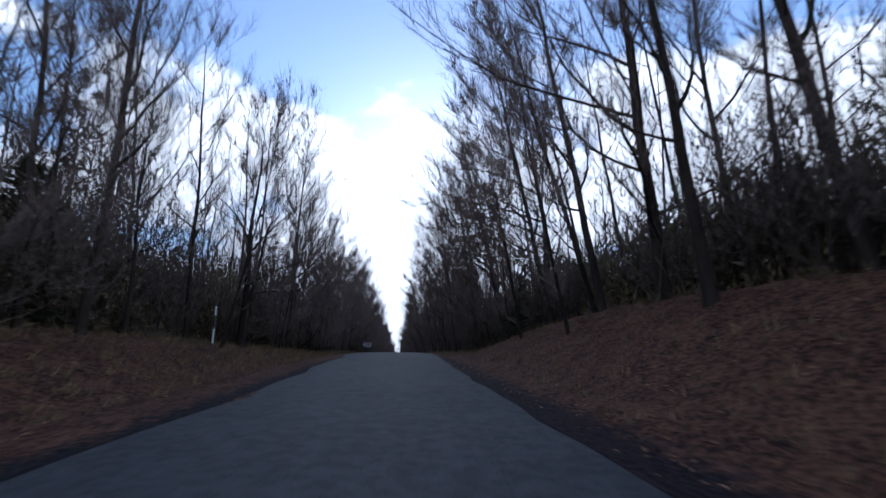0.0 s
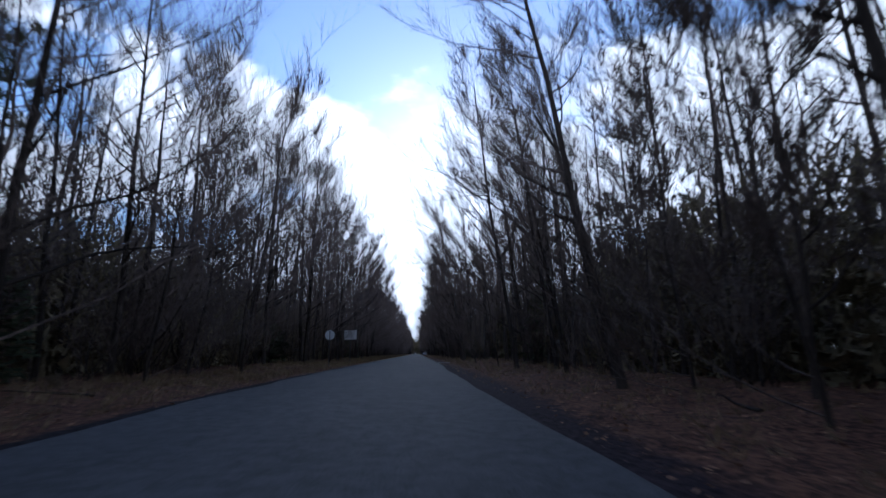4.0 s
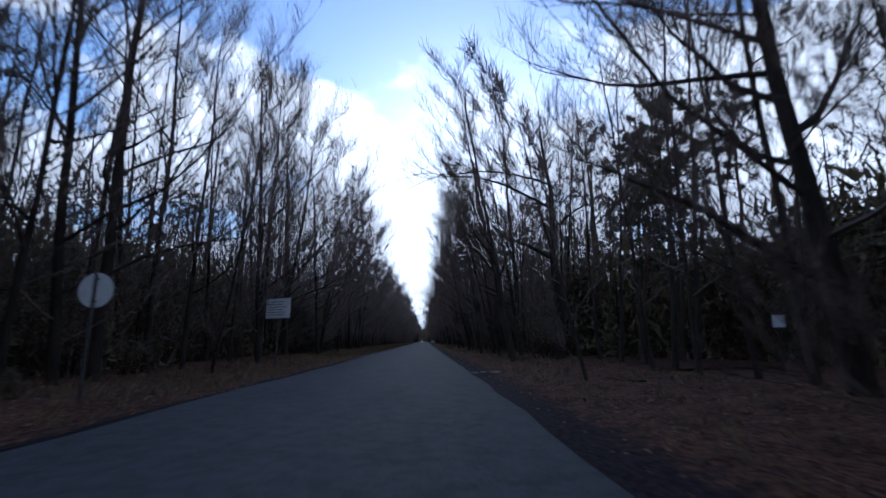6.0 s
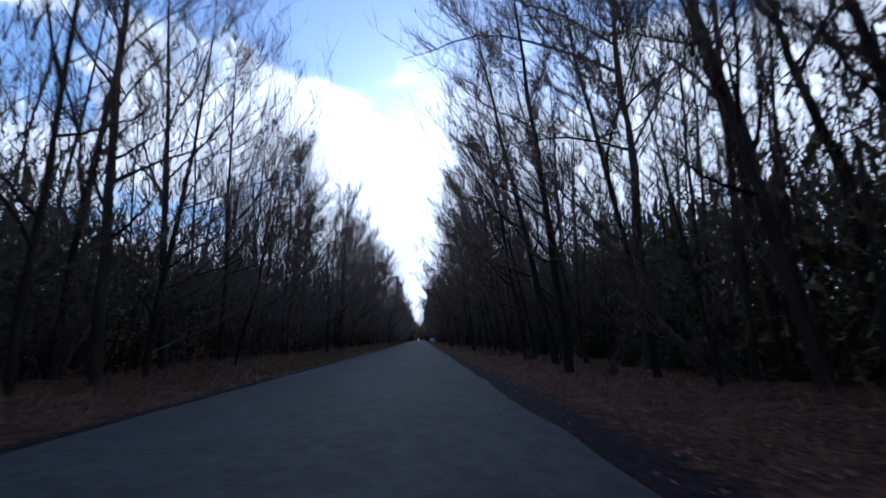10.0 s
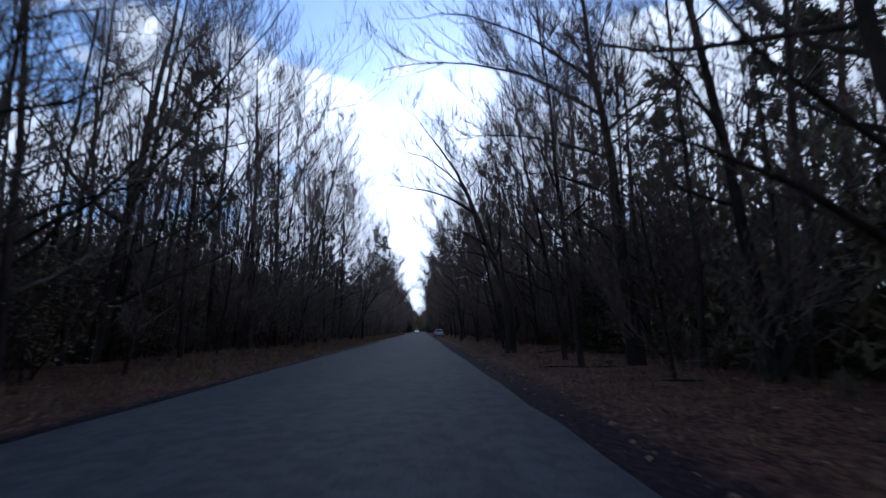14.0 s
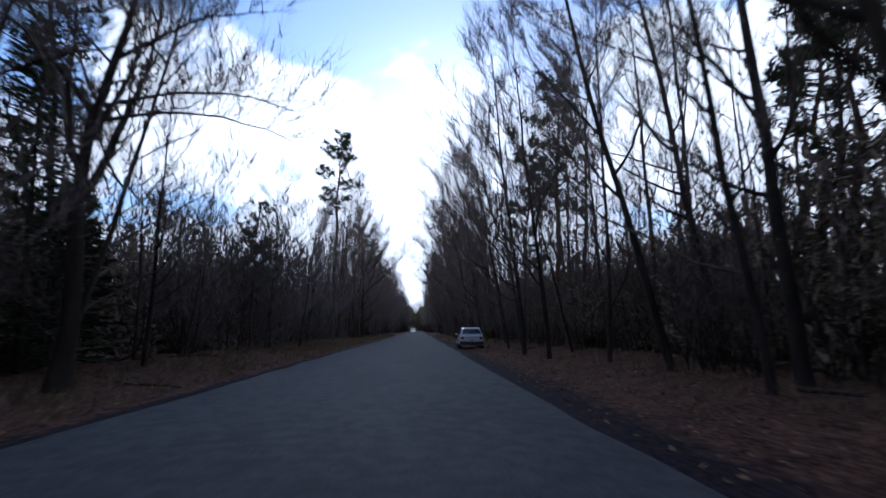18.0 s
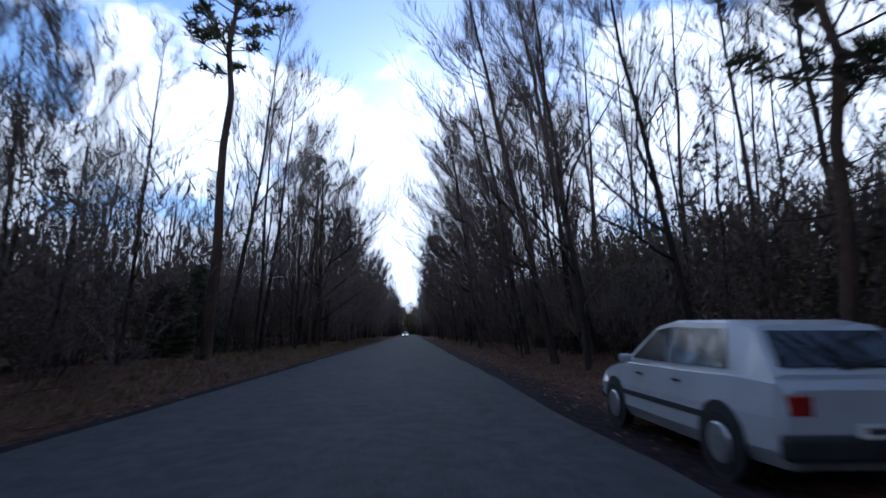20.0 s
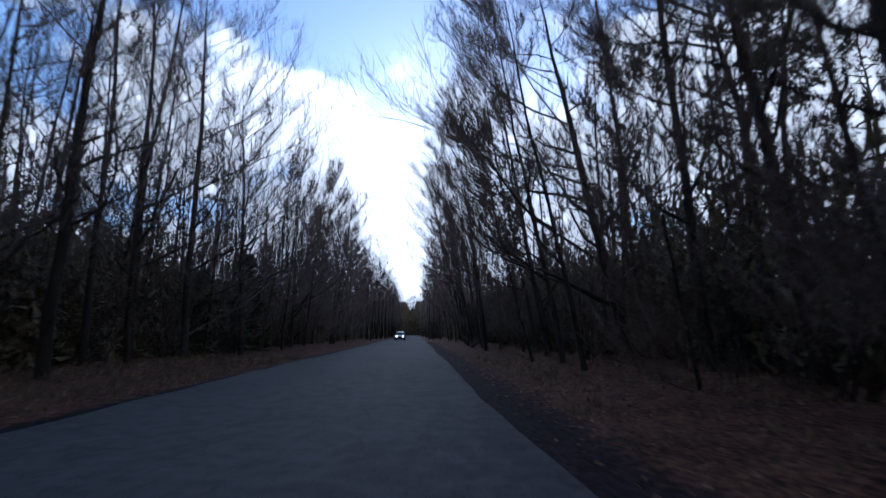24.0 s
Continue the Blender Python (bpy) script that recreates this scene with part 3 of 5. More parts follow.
def bare_thing(name, seed, label, group, **kw):
    trunk, heavy, crown = bare_tree(seed, **kw)
    ob = new(name)
    ob.empty_display_size = 0.3
    tagged(ob, label, "tree", group)
    child("trunk", trunk.mesh("trunk", M_BARK, True), ob)
    for s, spray in heavy:
        limb = child("limb", s.mesh("limb", M_BARK, True), ob)
        child("twig_spray", spray.mesh("twig_spray", M_TWIG), limb, "fine grey-brown twigs")
    child("crown", crown.mesh("crown", M_TWIG), ob)
    return ob


def pine_thing(seed, label, **kw):
    trunk, wood, crown = pine_tree(seed, **kw)
    ob = new("pine_tree")
    tagged(ob, label, "tree", "pines along the road")
    child("trunk", joined([trunk, wood]).mesh("trunk", M_PINEBARK, True), ob)
    child("crown", crown.mesh("crown", M_NEEDLE), ob, "dark green needle tufts")
    return ob


def spruce_thing(seed, label, **kw):
    trunk, crown = spruce_tree(seed, **kw)
    ob = new("young_conifer")
    tagged(ob, label, "tree", "young conifers under the trees")
    child("trunk", trunk.mesh("trunk", M_BARK, True), ob)
    child("crown", crown.mesh("crown", M_NEEDLE), ob, "dark green needles")
    return ob


def shrub_thing(name, seed, label, group, mat, **kw):
    wood, green, stem = shrub(seed, **kw)
    ob = new(name)
    tagged(ob, label, "shrub", group)
    child("wood", stem.mesh("wood", M_BARK), ob, "dark bare stems")
    tagged(child("twig_spray", wood.mesh("twig_spray", M_TWIG), ob, "fine grey-brown twigs"), kind="stuff")
    if green.f:
        child("foliage", green.mesh("foliage", mat), ob)
    return ob


G1 = "bare trees along the road"
SLIM, SPREAD, SAPLING, OAK, PINE, FIR, TALLFIR, BUSH, BRUSH = [], [], [], [], [], [], [], [], []
for i, (H, r, first, reach) in enumerate(((19, 0.13, 0.28, 4.6), (21, 0.15, 0.32, 5.0), (17, 0.11, 0.24, 4.2), (22, 0.20, 0.30, 5.6), (15, 0.085, 0.22, 3.6), (20, 0.14, 0.36, 4.8))):
    SLIM.append(bare_thing("bare_tree", 11 + i, "tall slender leafless tree with dark grey bark and fine twigs", G1,
                           H=H, r0=r, first=first, reach=reach, limbs=23, subs=7, twigs=7, big=4, up=1.0, bias=0.5, fine=4))
for i, (H, r, first, reach) in enumerate(((16, 0.14, 0.12, 6.0), (18, 0.16, 0.15, 6.4))):
    SPREAD.append(bare_thing("bare_tree", 24 + i, "leafless roadside tree with a low twiggy crown reaching over the verge", G1,
                             H=H, r0=r, first=first, reach=reach, limbs=28, subs=8, twigs=8, big=5, up=0.75, bias=0.7, fine=4))
for i, (H, r, first, reach) in enumerate(((9, 0.06, 0.12, 2.9), (12, 0.08, 0.16, 3.4), (7, 0.05, 0.10, 2.4))):
    SAPLING.append(bare_thing("young_tree", 44 + i, "thin young leafless tree with fine twigs", "young trees at the wood's edge",
                              H=H, r0=r, first=first, reach=reach, limbs=18, subs=6, twigs=7, big=0, up=0.85, bias=0.6, slim=True, fine=3))
for i, (H, r, first, reach) in enumerate(((17, 0.25, 0.22, 8.4), (19, 0.31, 0.22, 9.2))):
    OAK.append(bare_thing("bare_tree", 31 + i, "broad leafless oak with heavy crooked limbs spreading over the road", G1,
                          H=H, r0=r, first=first, reach=reach, limbs=22, subs=10, twigs=9, big=7, up=0.6, bias=0.65, fine=4))
for i, (H, r, clear) in enumerate(((19, 0.19, 0.45), (21, 0.22, 0.52), (16, 0.16, 0.36), (22, 0.24, 0.58))):
    PINE.append(pine_thing(51 + i, "tall pine with reddish bark and dark needle crown", H=H, r0=r, clear=clear, tufts=230))
for i, (H, wd, n) in enumerate(((4.2, 1.5, 16), (6.0, 1.8, 22), (3.0, 1.3, 13))):
    FIR.append(spruce_thing(61 + i, "young dark green conifer in the undergrowth", H=H, r0=0.06 + 0.01 * i, whorls=n, width=wd))
TALLFIR.append(spruce_thing(66, "tall dark spruce green down to the ground", H=12.5, r0=0.14, whorls=34, per=8, width=2.5))
for i, (H, wd) in enumerate(((3.0, 2.2), (4.4, 2.6), (1.8, 1.8))):
    BUSH.append(shrub_thing("evergreen_shrub", 71 + i, "dense dark evergreen shrub under the trees", "shrubs at the wood's edge", M_EVER, H=H, width=wd, stems=20, leaves=15, twig=6, size=0.095))
for i, (H, wd) in enumerate(((2.2, 1.6), (3.6, 1.8), (5.4, 1.8))):
    BRUSH.append(shrub_thing("bare_shrub", 81 + i, "thin leafless brush with grey-brown twigs", "bare brush at the wood's edge", M_DRYLEAF, H=H, width=wd, stems=15, leaves=0, twig=11))

used = set()


def put(proto, x, y, scale=1.0, turn=0.0, lean=0.0, lean_y=0.0, stretch=1.0):
    """Stands a tree or shrub on the ground; lean: degrees towards +x. The first call moves the thing itself."""
    m = pose(x, y, gz(x, y) - 0.03, -lean_y, lean, 0) @ pose(0, 0, 0, 0, 0, turn) @ Matrix.Diagonal((scale, scale, scale * stretch, 1))
    if proto.name in used:
        return copy_thing(proto, m)
    used.add(proto.name)
    proto.matrix_basis = m
    return proto


taken = []


def free(x, y, d):
    return all((x - a) ** 2 + (y - b) ** 2 > d * d for a, b in taken)


def plant(kind, x, y, scale=1.0, turn=0.0, lean=0.0, lean_y=0.0):
    taken.append((x, y))
    return put(kind, x, y, scale, turn, lean, lean_y)


def crooked_tree(x, y, seed, H, r0, lean, bow, limbs, label, forks=(), alone=True):
    """An old leafless tree of its own shape. lean: sideways metres per metre of height; bow: further bend, per square metre;
    limbs and forks: (height on the trunk, sideways reach, rise, share of the trunk's thickness); a fork rises steeply as a second stem; alone: keeps
    other trees off its ground."""
    rnd = random.Random(seed)
    if alone:
        taken.append((x, y))
    ob = new("bare_tree")
    ob.location = (x, y, gz(x, y) - 0.05)
    tagged(ob, label, "tree", G1)

    def axis(h):
        return Vector((lean * h + bow * h * h + 0.10 * math.sin(h * 0.9 + seed), 0.12 * math.sin(h * 0.7 + 2 * seed), h))
    trunk = Soup()
    hs = [-0.3, 0.15, 0.8] + [H * k / 9 for k in range(1, 10)]
    trunk.tube([axis(h) for h in hs], [r0 * 1.7, r0 * 1.3, r0 * 1.08] + [r0 * (1 - 0.92 * (k / 9) ** 1.1) for k in range(1, 10)], 10)
    child("trunk", trunk.mesh("trunk", M_BARK, True), ob)

    def dress(spray, lp, lr, L, subs, twigs, steep):
        for j in range(subs):
            t2 = 0.18 + 0.8 * (j + rnd.random()) / subs
            q, d = along(lp, min(t2, 0.99))
            sd = (d * 0.8 + way(rnd.uniform(0, 6.28), rnd.uniform(steep, 1.3)) * 0.9).normalized()
            sl = (0.7 + 0.28 * L) * rnd.uniform(0.6, 1.3) * (1.15 - 0.5 * t2)
            sp = bent(rnd, q, sd, sl, 4, 0.10, 0.24)
            sr = max(0.011, lr * (1 - 0.75 * t2) * 0.45)
            spray.tube(sp, [sr, sr * 0.8, sr * 0.6, sr * 0.45, sr * 0.25], 3)
            for k in range(twigs):
                w, d2 = along(sp, rnd.uniform(0.1, 1.0))
                td = (d2 + way(rnd.uniform(0, 6.28), rnd.uniform(-0.2, 1.3)) * 0.8).normalized()
                tl = rnd.uniform(0.4, 1.2)
                tip = w + td * tl
                spray.spike(w, tip, 0.008)
                for _ in range(3):
                    m = w.lerp(tip, rnd.uniform(0.1, 0.95))
                    spray.blade(m, m + (td + way(rnd.uniform(0, 6.28), rnd.uniform(-0.2, 1.2)) * 0.8).normalized() * tl * rnd.uniform(0.4, 0.9), 0.0055)

    for steep, rows in ((-0.2, limbs), (0.2, forks)):
        for h, reach, rise, share in rows:
            p, n = axis(h), 8
            L = math.hypot(reach, rise)
            depth = rnd.uniform(-0.25, 0.25) * abs(reach)
            lp, wob = [], Vector((0, 0, 0))
            for k in range(n + 1):
                u = k / n
                up = u if steep < 0 else u ** 1.35
                if k:
                    wob = wob + Vector((rnd.uniform(-1, 1), rnd.uniform(-1, 1), rnd.uniform(-1, 1))) * 0.028 * L
                lp.append(p + Vector((reach * (u if steep < 0 else u ** 0.7), depth * u, rise * up + 0.10 * L * math.sin(3.1 * u) * (1 if steep < 0 else 0))) + wob * u)
            lr = r0 * share
            limb = Soup()
            limb.tube(lp, [lr * (1 - 0.85 * (k / n) ** 0.9) for k in range(n + 1)], 7)
            part_ob = child("limb", limb.mesh("limb", M_BARK, True), ob)
            spray = Soup()
            dress(spray, lp, lr, L, int(7 + 1.6 * L), 8, steep)
            child("twig_spray", spray.mesh("twig_spray", M_TWIG), part_ob, "fine grey-brown twigs")
    crown = Soup()
    az = rnd.uniform(0, 6.28)
    for i in range(13):
        h = H * (0.5 + 0.48 * i / 12)
        az += 2.4
        L = 0.26 * H * (1.35 - h / H) * rnd.uniform(0.7, 1.2) + 0.8
        lp = bent(rnd, axis(h), way(az, rnd.uniform(0.4, 1.0)), L, 6, 0.08, 0.22)
        lr = max(0.022, 0.35 * r0 * (1.1 - h / H))
        crown.tube(lp, [lr * (1 - 0.88 * k / 6) for k in range(7)], 4)
        dress(crown, lp, lr, L, 7, 7, 0.0)
    child("crown", crown.mesh("crown", M_TWIG), ob)
    return ob


OLD = "old leafless oak with crooked limbs reaching over the road"
crooked_tree(8.7, 28.0, 3, 15.5, 0.25, 0.02, -0.006, [(5.6, -8.0, 0.6, 0.30), (6.6, -9.0, -0.2, 0.28), (8.4, -6.5, 1.6, 0.30), (9.5, 3.0, 2.0, 0.25)], OLD)
crooked_tree(10.7, 91.3, 35, 16.5, 0.28, -0.03, -0.003, [(6.6, -10.0, 6.6, 0.42), (10.4, -10.2, 1.0, 0.28), (12.0, -6.0, 2.6, 0.28), (8.0, 3.0, 2.5, 0.3)], OLD)
crooked_tree(8.3, 116.3, 5, 16.0, 0.34, 0.02, -0.004, [(6.2, -6.0, 1.6, 0.42), (9.4, -8.8, 2.4, 0.34), (11.0, -9.0, -0.3, 0.26), (8.0, 3.5, 2.0, 0.3)], OLD)
crooked_tree(12.8, 122.4, 7, 17.5, 0.20, 0.10, -0.006, [(9.8, 5.0, 3.2, 0.4), (11.0, -3.5, 3.0, 0.35), (7.5, -3.0, 1.5, 0.3)], "leafless tree forking widely beside the side track")
crooked_tree(7.4, 206.5, 9, 17.0, 0.24, 0.0, -0.006, [(9.6, -7.0, 1.9, 0.36), (12.6, -8.2, 0.0, 0.28), (7.4, -5.0, 0.8, 0.28), (11.0, 4.0, 2.5, 0.28)], OLD)
crooked_tree(5.3, 230.8, 11, 13.8, 0.27, -0.05, -0.024, [(6.2, -3.6, 1.2, 0.36), (8.2, -4.6, 1.4, 0.34), (5.4, -2.6, 0.3, 0.22), (9.6, -4.0, 2.4, 0.26)],
             "old oak leaning over the road from a forked trunk", [(2.8, -0.4, 8.6, 0.55), (4.6, -0.9, 7.0, 0.4), (5.4, 1.0, 6.0, 0.3)])
crooked_tree(4.8, 261.5, 13, 11.5, 0.17, 0.02, -0.013, [(5.2, -3.6, 3.0, 0.42), (6.4, -3.0, 2.6, 0.36), (4.6, 1.6, 2.4, 0.3)], "leafless tree with several stems leaning over the verge", [(1.6, 0.8, 8.0, 0.7), (2.2, -0.9, 7.6, 0.6)])
crooked_tree(6.4, 258.2, 15, 14.5, 0.20, 0.08, -0.011, [(6.0, -2.6, 2.6, 0.4), (8.2, 2.4, 2.8, 0.34)], "leafless tree with a stout dark trunk at the wood's edge")
crooked_tree(-8.8, 264.9, 17, 9.6, 0.15, 0.30, 0.038, [(3.6, 1.0, 4.6, 0.5), (4.8, 3.4, 2.2, 0.42), (3.2, 3.6, 0.4, 0.3)], "leafless tree leaning far out from the wood's edge")
crooked_tree(-8.3, 272.4, 19, 13.5, 0.22, -0.03, 0.010, [(6.3, 4.9, 0.0, 0.26), (6.7, 4.6, 0.2, 0.26), (8.0, 3.6, 1.4, 0.3), (5.4, 1.8, 3.4, 0.4), (6.5, -2.6, 2.6, 0.3)],
             "leafless tree with long level boughs held out towards the road", [(4.4, 1.2, 6.4, 0.6), (5.2, -1.0, 6.0, 0.5)])
crooked_tree(8.9, 325.0, 21, 16.0, 0.26, -0.01, -0.006, [(5.6, -6.6, 4.0, 0.5), (9.2, 4.2, 2.6, 0.28), (10.4, -5.4, 1.4, 0.3)], OLD)

crooked_tree(-9.2, 29.0, 23, 14.0, 0.20, -0.04, 0.004, [(3.0, 3.2, 0.3, 0.2), (3.6, 4.0, 1.8, 0.34), (5.6, 2.8, 3.0, 0.36), (6.4, -2.4, 3.0, 0.36)], "leafless tree with low level boughs", [(2.6, 1.0, 8.0, 0.6)])
crooked_tree(8.5, 163.0, 25, 17.5, 0.24, 0.01, -0.003, [(8.6, -7.8, -0.2, 0.28), (12.2, -9.6, 2.2, 0.34), (13.4, -7.0, 2.4, 0.28), (10.5, 3.0, 2.0, 0.26)], OLD)
crooked_tree(11.0, 159.5, 27, 16.0, 0.22, -0.02, -0.011, [(9.0, -3.0, 3.0, 0.34), (10.5, 2.4, 3.0, 0.3)], "leafless tree leaning in over the wood's edge")
crooked_tree(11.2, 156.4, 29, 15.5, 0.20, -0.02, -0.013, [(8.0, 2.4, 3.4, 0.34), (9.5, -3.0, 2.6, 0.3)], "leafless tree leaning in over the wood's edge")
crooked_tree(12.8, 364.0, 31, 17.0, 0.24, 0.01, -0.006, [(13.0, -7.4, -1.0, 0.32), (11.6, -6.2, -0.8, 0.32), (9.0, -4.0, 1.5, 0.3), (10.0, 3.0, 2.4, 0.3)], OLD)
crooked_tree(-11.1, 337.5, 33, 15.0, 0.22, 0.05, 0.004, [(8.6, -4.6, 0.3, 0.22), (7.2, -5.0, 0.2, 0.22), (4.8, 4.2, 0.2, 0.2), (4.4, -4.6, 0.4, 0.2), (9.0, 2.6, 2.8, 0.34)], "leafless tree with long level dead boughs", [(3.4, 1.2, 9.5, 0.6)])
plant(SLIM[3], 5.0, 327.2, 0.92, -10, -5.5)
plant(SLIM[5], 5.3, 330.2, 0.98, 20, -4.0)
plant(SLIM[1], 5.8, 333.0, 0.95, -15, -7.0)
plant(SLIM[0], 5.2, 286.0, 0.95, 5, -4.5)
crooked_tree(6.8, 353.0, 37, 15.5, 0.26, -0.02, -0.005, [(10.6, -8.6, 3.6, 0.34), (9.6, -6.8, 1.4, 0.28), (7.8, -4.4, 1.5, 0.26), (9.0, 3.0, 2.5, 0.3)], OLD, alone=False)
crooked_tree(6.9, 218.5, 39, 15.0, 0.25, -0.02, -0.005, [(8.6, -7.2, 1.4, 0.32), (7.0, -5.6, 0.8, 0.26), (9.8, -6.4, 1.8, 0.28), (5.6, -4.2, 1.2, 0.22), (8.0, 3.0, 2.0, 0.3)], OLD, alone=False)
for kind, x, y, scale, turn, lean in ((2, 6.3, 127.0, 0.98, 10, -8.0), (5, 6.8, 133.5, 1.02, -20, -10.0), (0, 6.2, 148.0, 0.96, 15, -9.0),
                                      (3, 6.5, 168.5, 1.0, -12, -9.0), (1, 6.2, 174.0, 0.94, 22, -7.5), (4, 6.7, 180.5, 1.02, -5, -9.5),
                                      (2, 6.4, 187.0, 0.97, 18, -8.0), (0, 6.6, 193.0, 1.0, -24, -9.0)):
    put(SLIM[kind], x, y, scale, turn, lean)
plant(PINE[3], -9.1, 311.5, 1.0, 40, 0.5)
plant(PINE[1], -8.6, 330.0, 0.75, 140, 0)
# stretch from 0 m
plant(SLIM[3], 9.3, 8.7, 1.01, -5, -3.5)
plant(SLIM[3], 7.2, 10.8, 0.98, -19, -0.5)
plant(SLIM[5], 10.9, 14.6, 1.02, -27, 0.9)
plant(OAK[0], 8.5, 15.0, 0.96, 25, -1.9)
plant(SLIM[1], -9.5, 15.1, 1.08, 169, 0.5)
plant(SLIM[5], -12.0, 16.1, 1.05, 214, -8.3)
plant(SLIM[4], -12.4, 17.9, 0.98, 205, -1.6)
plant(SLIM[4], -10.3, 18.9, 0.96, 164, -1.3)
plant(SLIM[3], 8.5, 20.0, 1.06, -16, -4.8)
plant(SLIM[5], 9.0, 21.9, 1.03, -34, -11.6)
plant(SLIM[4], -13.8, 23.1, 0.95, 153, -1.4)
plant(SLIM[3], 8.1, 25.9, 0.97, -30, -7.6)
plant(SLIM[0], 10.8, 26.5, 1.00, -1, -8.2)
plant(SLIM[5], -11.4, 26.7, 0.98, 199, -4.3)
plant(SLIM[1], 10.1, 34.7, 0.95, 28, -4.6)
plant(SLIM[5], -11.0, 35.8, 0.99, 183, -0.2)
plant(SPREAD[1], 9.3, 37.0, 1.01, 9, -7.6)
plant(SLIM[5], -12.4, 37.9, 1.06, 174, -3.5)
plant(SLIM[3], 8.9, 39.9, 1.06, -32, -10.0)
plant(SLIM[1], -9.5, 41.7, 1.07, 186, 0.5)
plant(SLIM[0], -9.7, 43.9, 1.02, 172, -2.1)
plant(SPREAD[1], 9.9, 44.5, 0.94, 1, -8.0)
plant(SLIM[5], -11.0, 48.5, 0.93, 206, -0.1)
plant(SLIM[0], 11.2, 50.4, 1.06, 17, -8.3)
plant(SPREAD[0], 9.6, 50.8, 0.99, 2, -11.0)
plant(SLIM[4], -11.7, 57.3, 1.06, 198, -1.6)
plant(SLIM[0], 10.2, 57.8, 0.98, -30, -12.1)
# stretch from 60 m
plant(SLIM[2], -10.6, 65.4, 1.06, 215, -2.1)
plant(SLIM[3], 10.9, 84.0, 1.00, 0, -9.4)
plant(SLIM[0], -10.1, 87.0, 0.92, 184, 1.7)
plant(SLIM[3], 8.9, 90.4, 1.02, -22, 3.1)
plant(SLIM[0], -10.0, 91.0, 1.08, 170, -0.6)
plant(SLIM[2], 10.1, 93.5, 0.94, -2, -0.5)
plant(OAK[0], 8.7, 96.3, 1.08, -30, -2.3)
plant(SLIM[2], -9.0, 98.1, 0.98, 185, -0.1)
plant(SLIM[1], -11.8, 99.0, 0.98, 193, -2.3)
plant(SPREAD[1], -9.9, 100.8, 1.02, 158, -1.6)
plant(SLIM[2], 10.3, 101.6, 1.02, 20, -3.3)
plant(SLIM[3], -9.9, 102.5, 1.07, 175, -1.4)
plant(SLIM[5], -10.8, 106.8, 1.00, 178, -1.8)
plant(PINE[2], 13.7, 112.2, 0.92, 8, 2.8)
plant(SPREAD[1], -8.9, 114.2, 0.98, 147, -1.3)
plant(PINE[2], 12.5, 114.6, 0.93, -18, 6.5)
plant(SLIM[2], -10.9, 115.5, 1.04, 180, -0.8)
plant(SLIM[0], -10.2, 118.4, 1.07, 152, 1.2)
plant(PINE[0], 14.5, 118.4, 0.96, 12, 5.8)
# stretch from 120 m
plant(PINE[1], 13.4, 120.4, 1.01, 3, 7.9)
plant(SLIM[4], -11.7, 122.0, 0.95, 185, -2.8)
plant(SLIM[3], -9.6, 122.1, 0.97, 168, -4.5)
plant(SLIM[3], 7.5, 123.8, 1.06, 12, -0.3)
plant(SPREAD[1], -10.9, 124.9, 1.05, 183, 6.2)
plant(SLIM[0], -8.4, 127.1, 1.08, 148, -4.5)
plant(SLIM[3], 8.5, 128.8, 0.97, -19, -6.3)
plant(SLIM[1], 12.4, 131.7, 0.96, -1, -2.9)
plant(SPREAD[0], -9.7, 133.6, 1.02, 200, 5.1)
plant(SLIM[0], 10.0, 135.1, 1.02, -22, 0.2)
plant(SLIM[3], 10.2, 139.2, 1.03, 7, -13.0)
plant(SLIM[1], -9.3, 141.0, 1.05, 201, 3.2)
plant(SLIM[1], 10.0, 141.5, 0.97, -25, -12.0)
plant(SLIM[4], -11.1, 143.2, 1.06, 172, 0.7)
plant(SLIM[3], -8.8, 145.1, 0.96, 202, -3.7)
plant(PINE[0], 13.4, 146.1, 1.00, -31, 5.0)
plant(SLIM[1], -11.7, 146.3, 1.05, 185, -4.4)
plant(SLIM[1], 10.5, 146.4, 0.97, 0, -5.5)
plant(SLIM[4], -10.9, 152.1, 1.05, 155, -1.3)
plant(SLIM[3], 8.6, 155.1, 1.01, 9, -8.8)
plant(SLIM[3], -9.4, 159.8, 0.99, 179, -4.4)
plant(SPREAD[1], -10.8, 166.1, 1.07, 149, -2.6)
plant(SLIM[1], -10.3, 170.7, 0.92, 170, -2.0)
plant(SPREAD[1], 9.1, 177.1, 0.93, -7, -1.0)
# stretch from 180 m
plant(SPREAD[1], 8.8, 194.4, 1.07, 31, -1.2)
plant(SLIM[3], 8.8, 198.2, 0.97, 34, -12.4)
plant(SLIM[1], 12.3, 198.9, 1.06, -27, -13.0)
plant(SLIM[2], -8.9, 199.8, 1.05, 160, -1.2)
plant(SLIM[3], -9.5, 202.2, 0.93, 150, 0.0)
plant(SLIM[1], -9.3, 204.1, 1.01, 200, -3.8)
plant(SLIM[0], 9.5, 204.3, 1.04, 26, -5.8)
plant(SLIM[1], 11.3, 204.8, 0.97, 29, -2.6)
plant(SPREAD[0], -10.9, 207.1, 1.01, 212, -1.2)
plant(OAK[0], 9.4, 210.7, 1.07, -29, -3.8)
plant(SLIM[3], 8.3, 214.0, 0.97, -21, -4.0)
plant(SLIM[2], -11.7, 214.0, 1.00, 214, -2.9)
plant(SPREAD[0], -9.8, 215.0, 0.96, 190, -1.3)
plant(PINE[0], 13.5, 217.7, 1.06, 33, 6.0)
plant(PINE[0], 13.3, 220.1, 0.96, -14, 7.1)
plant(OAK[0], -12.3, 222.0, 1.07, 180, 2.1)
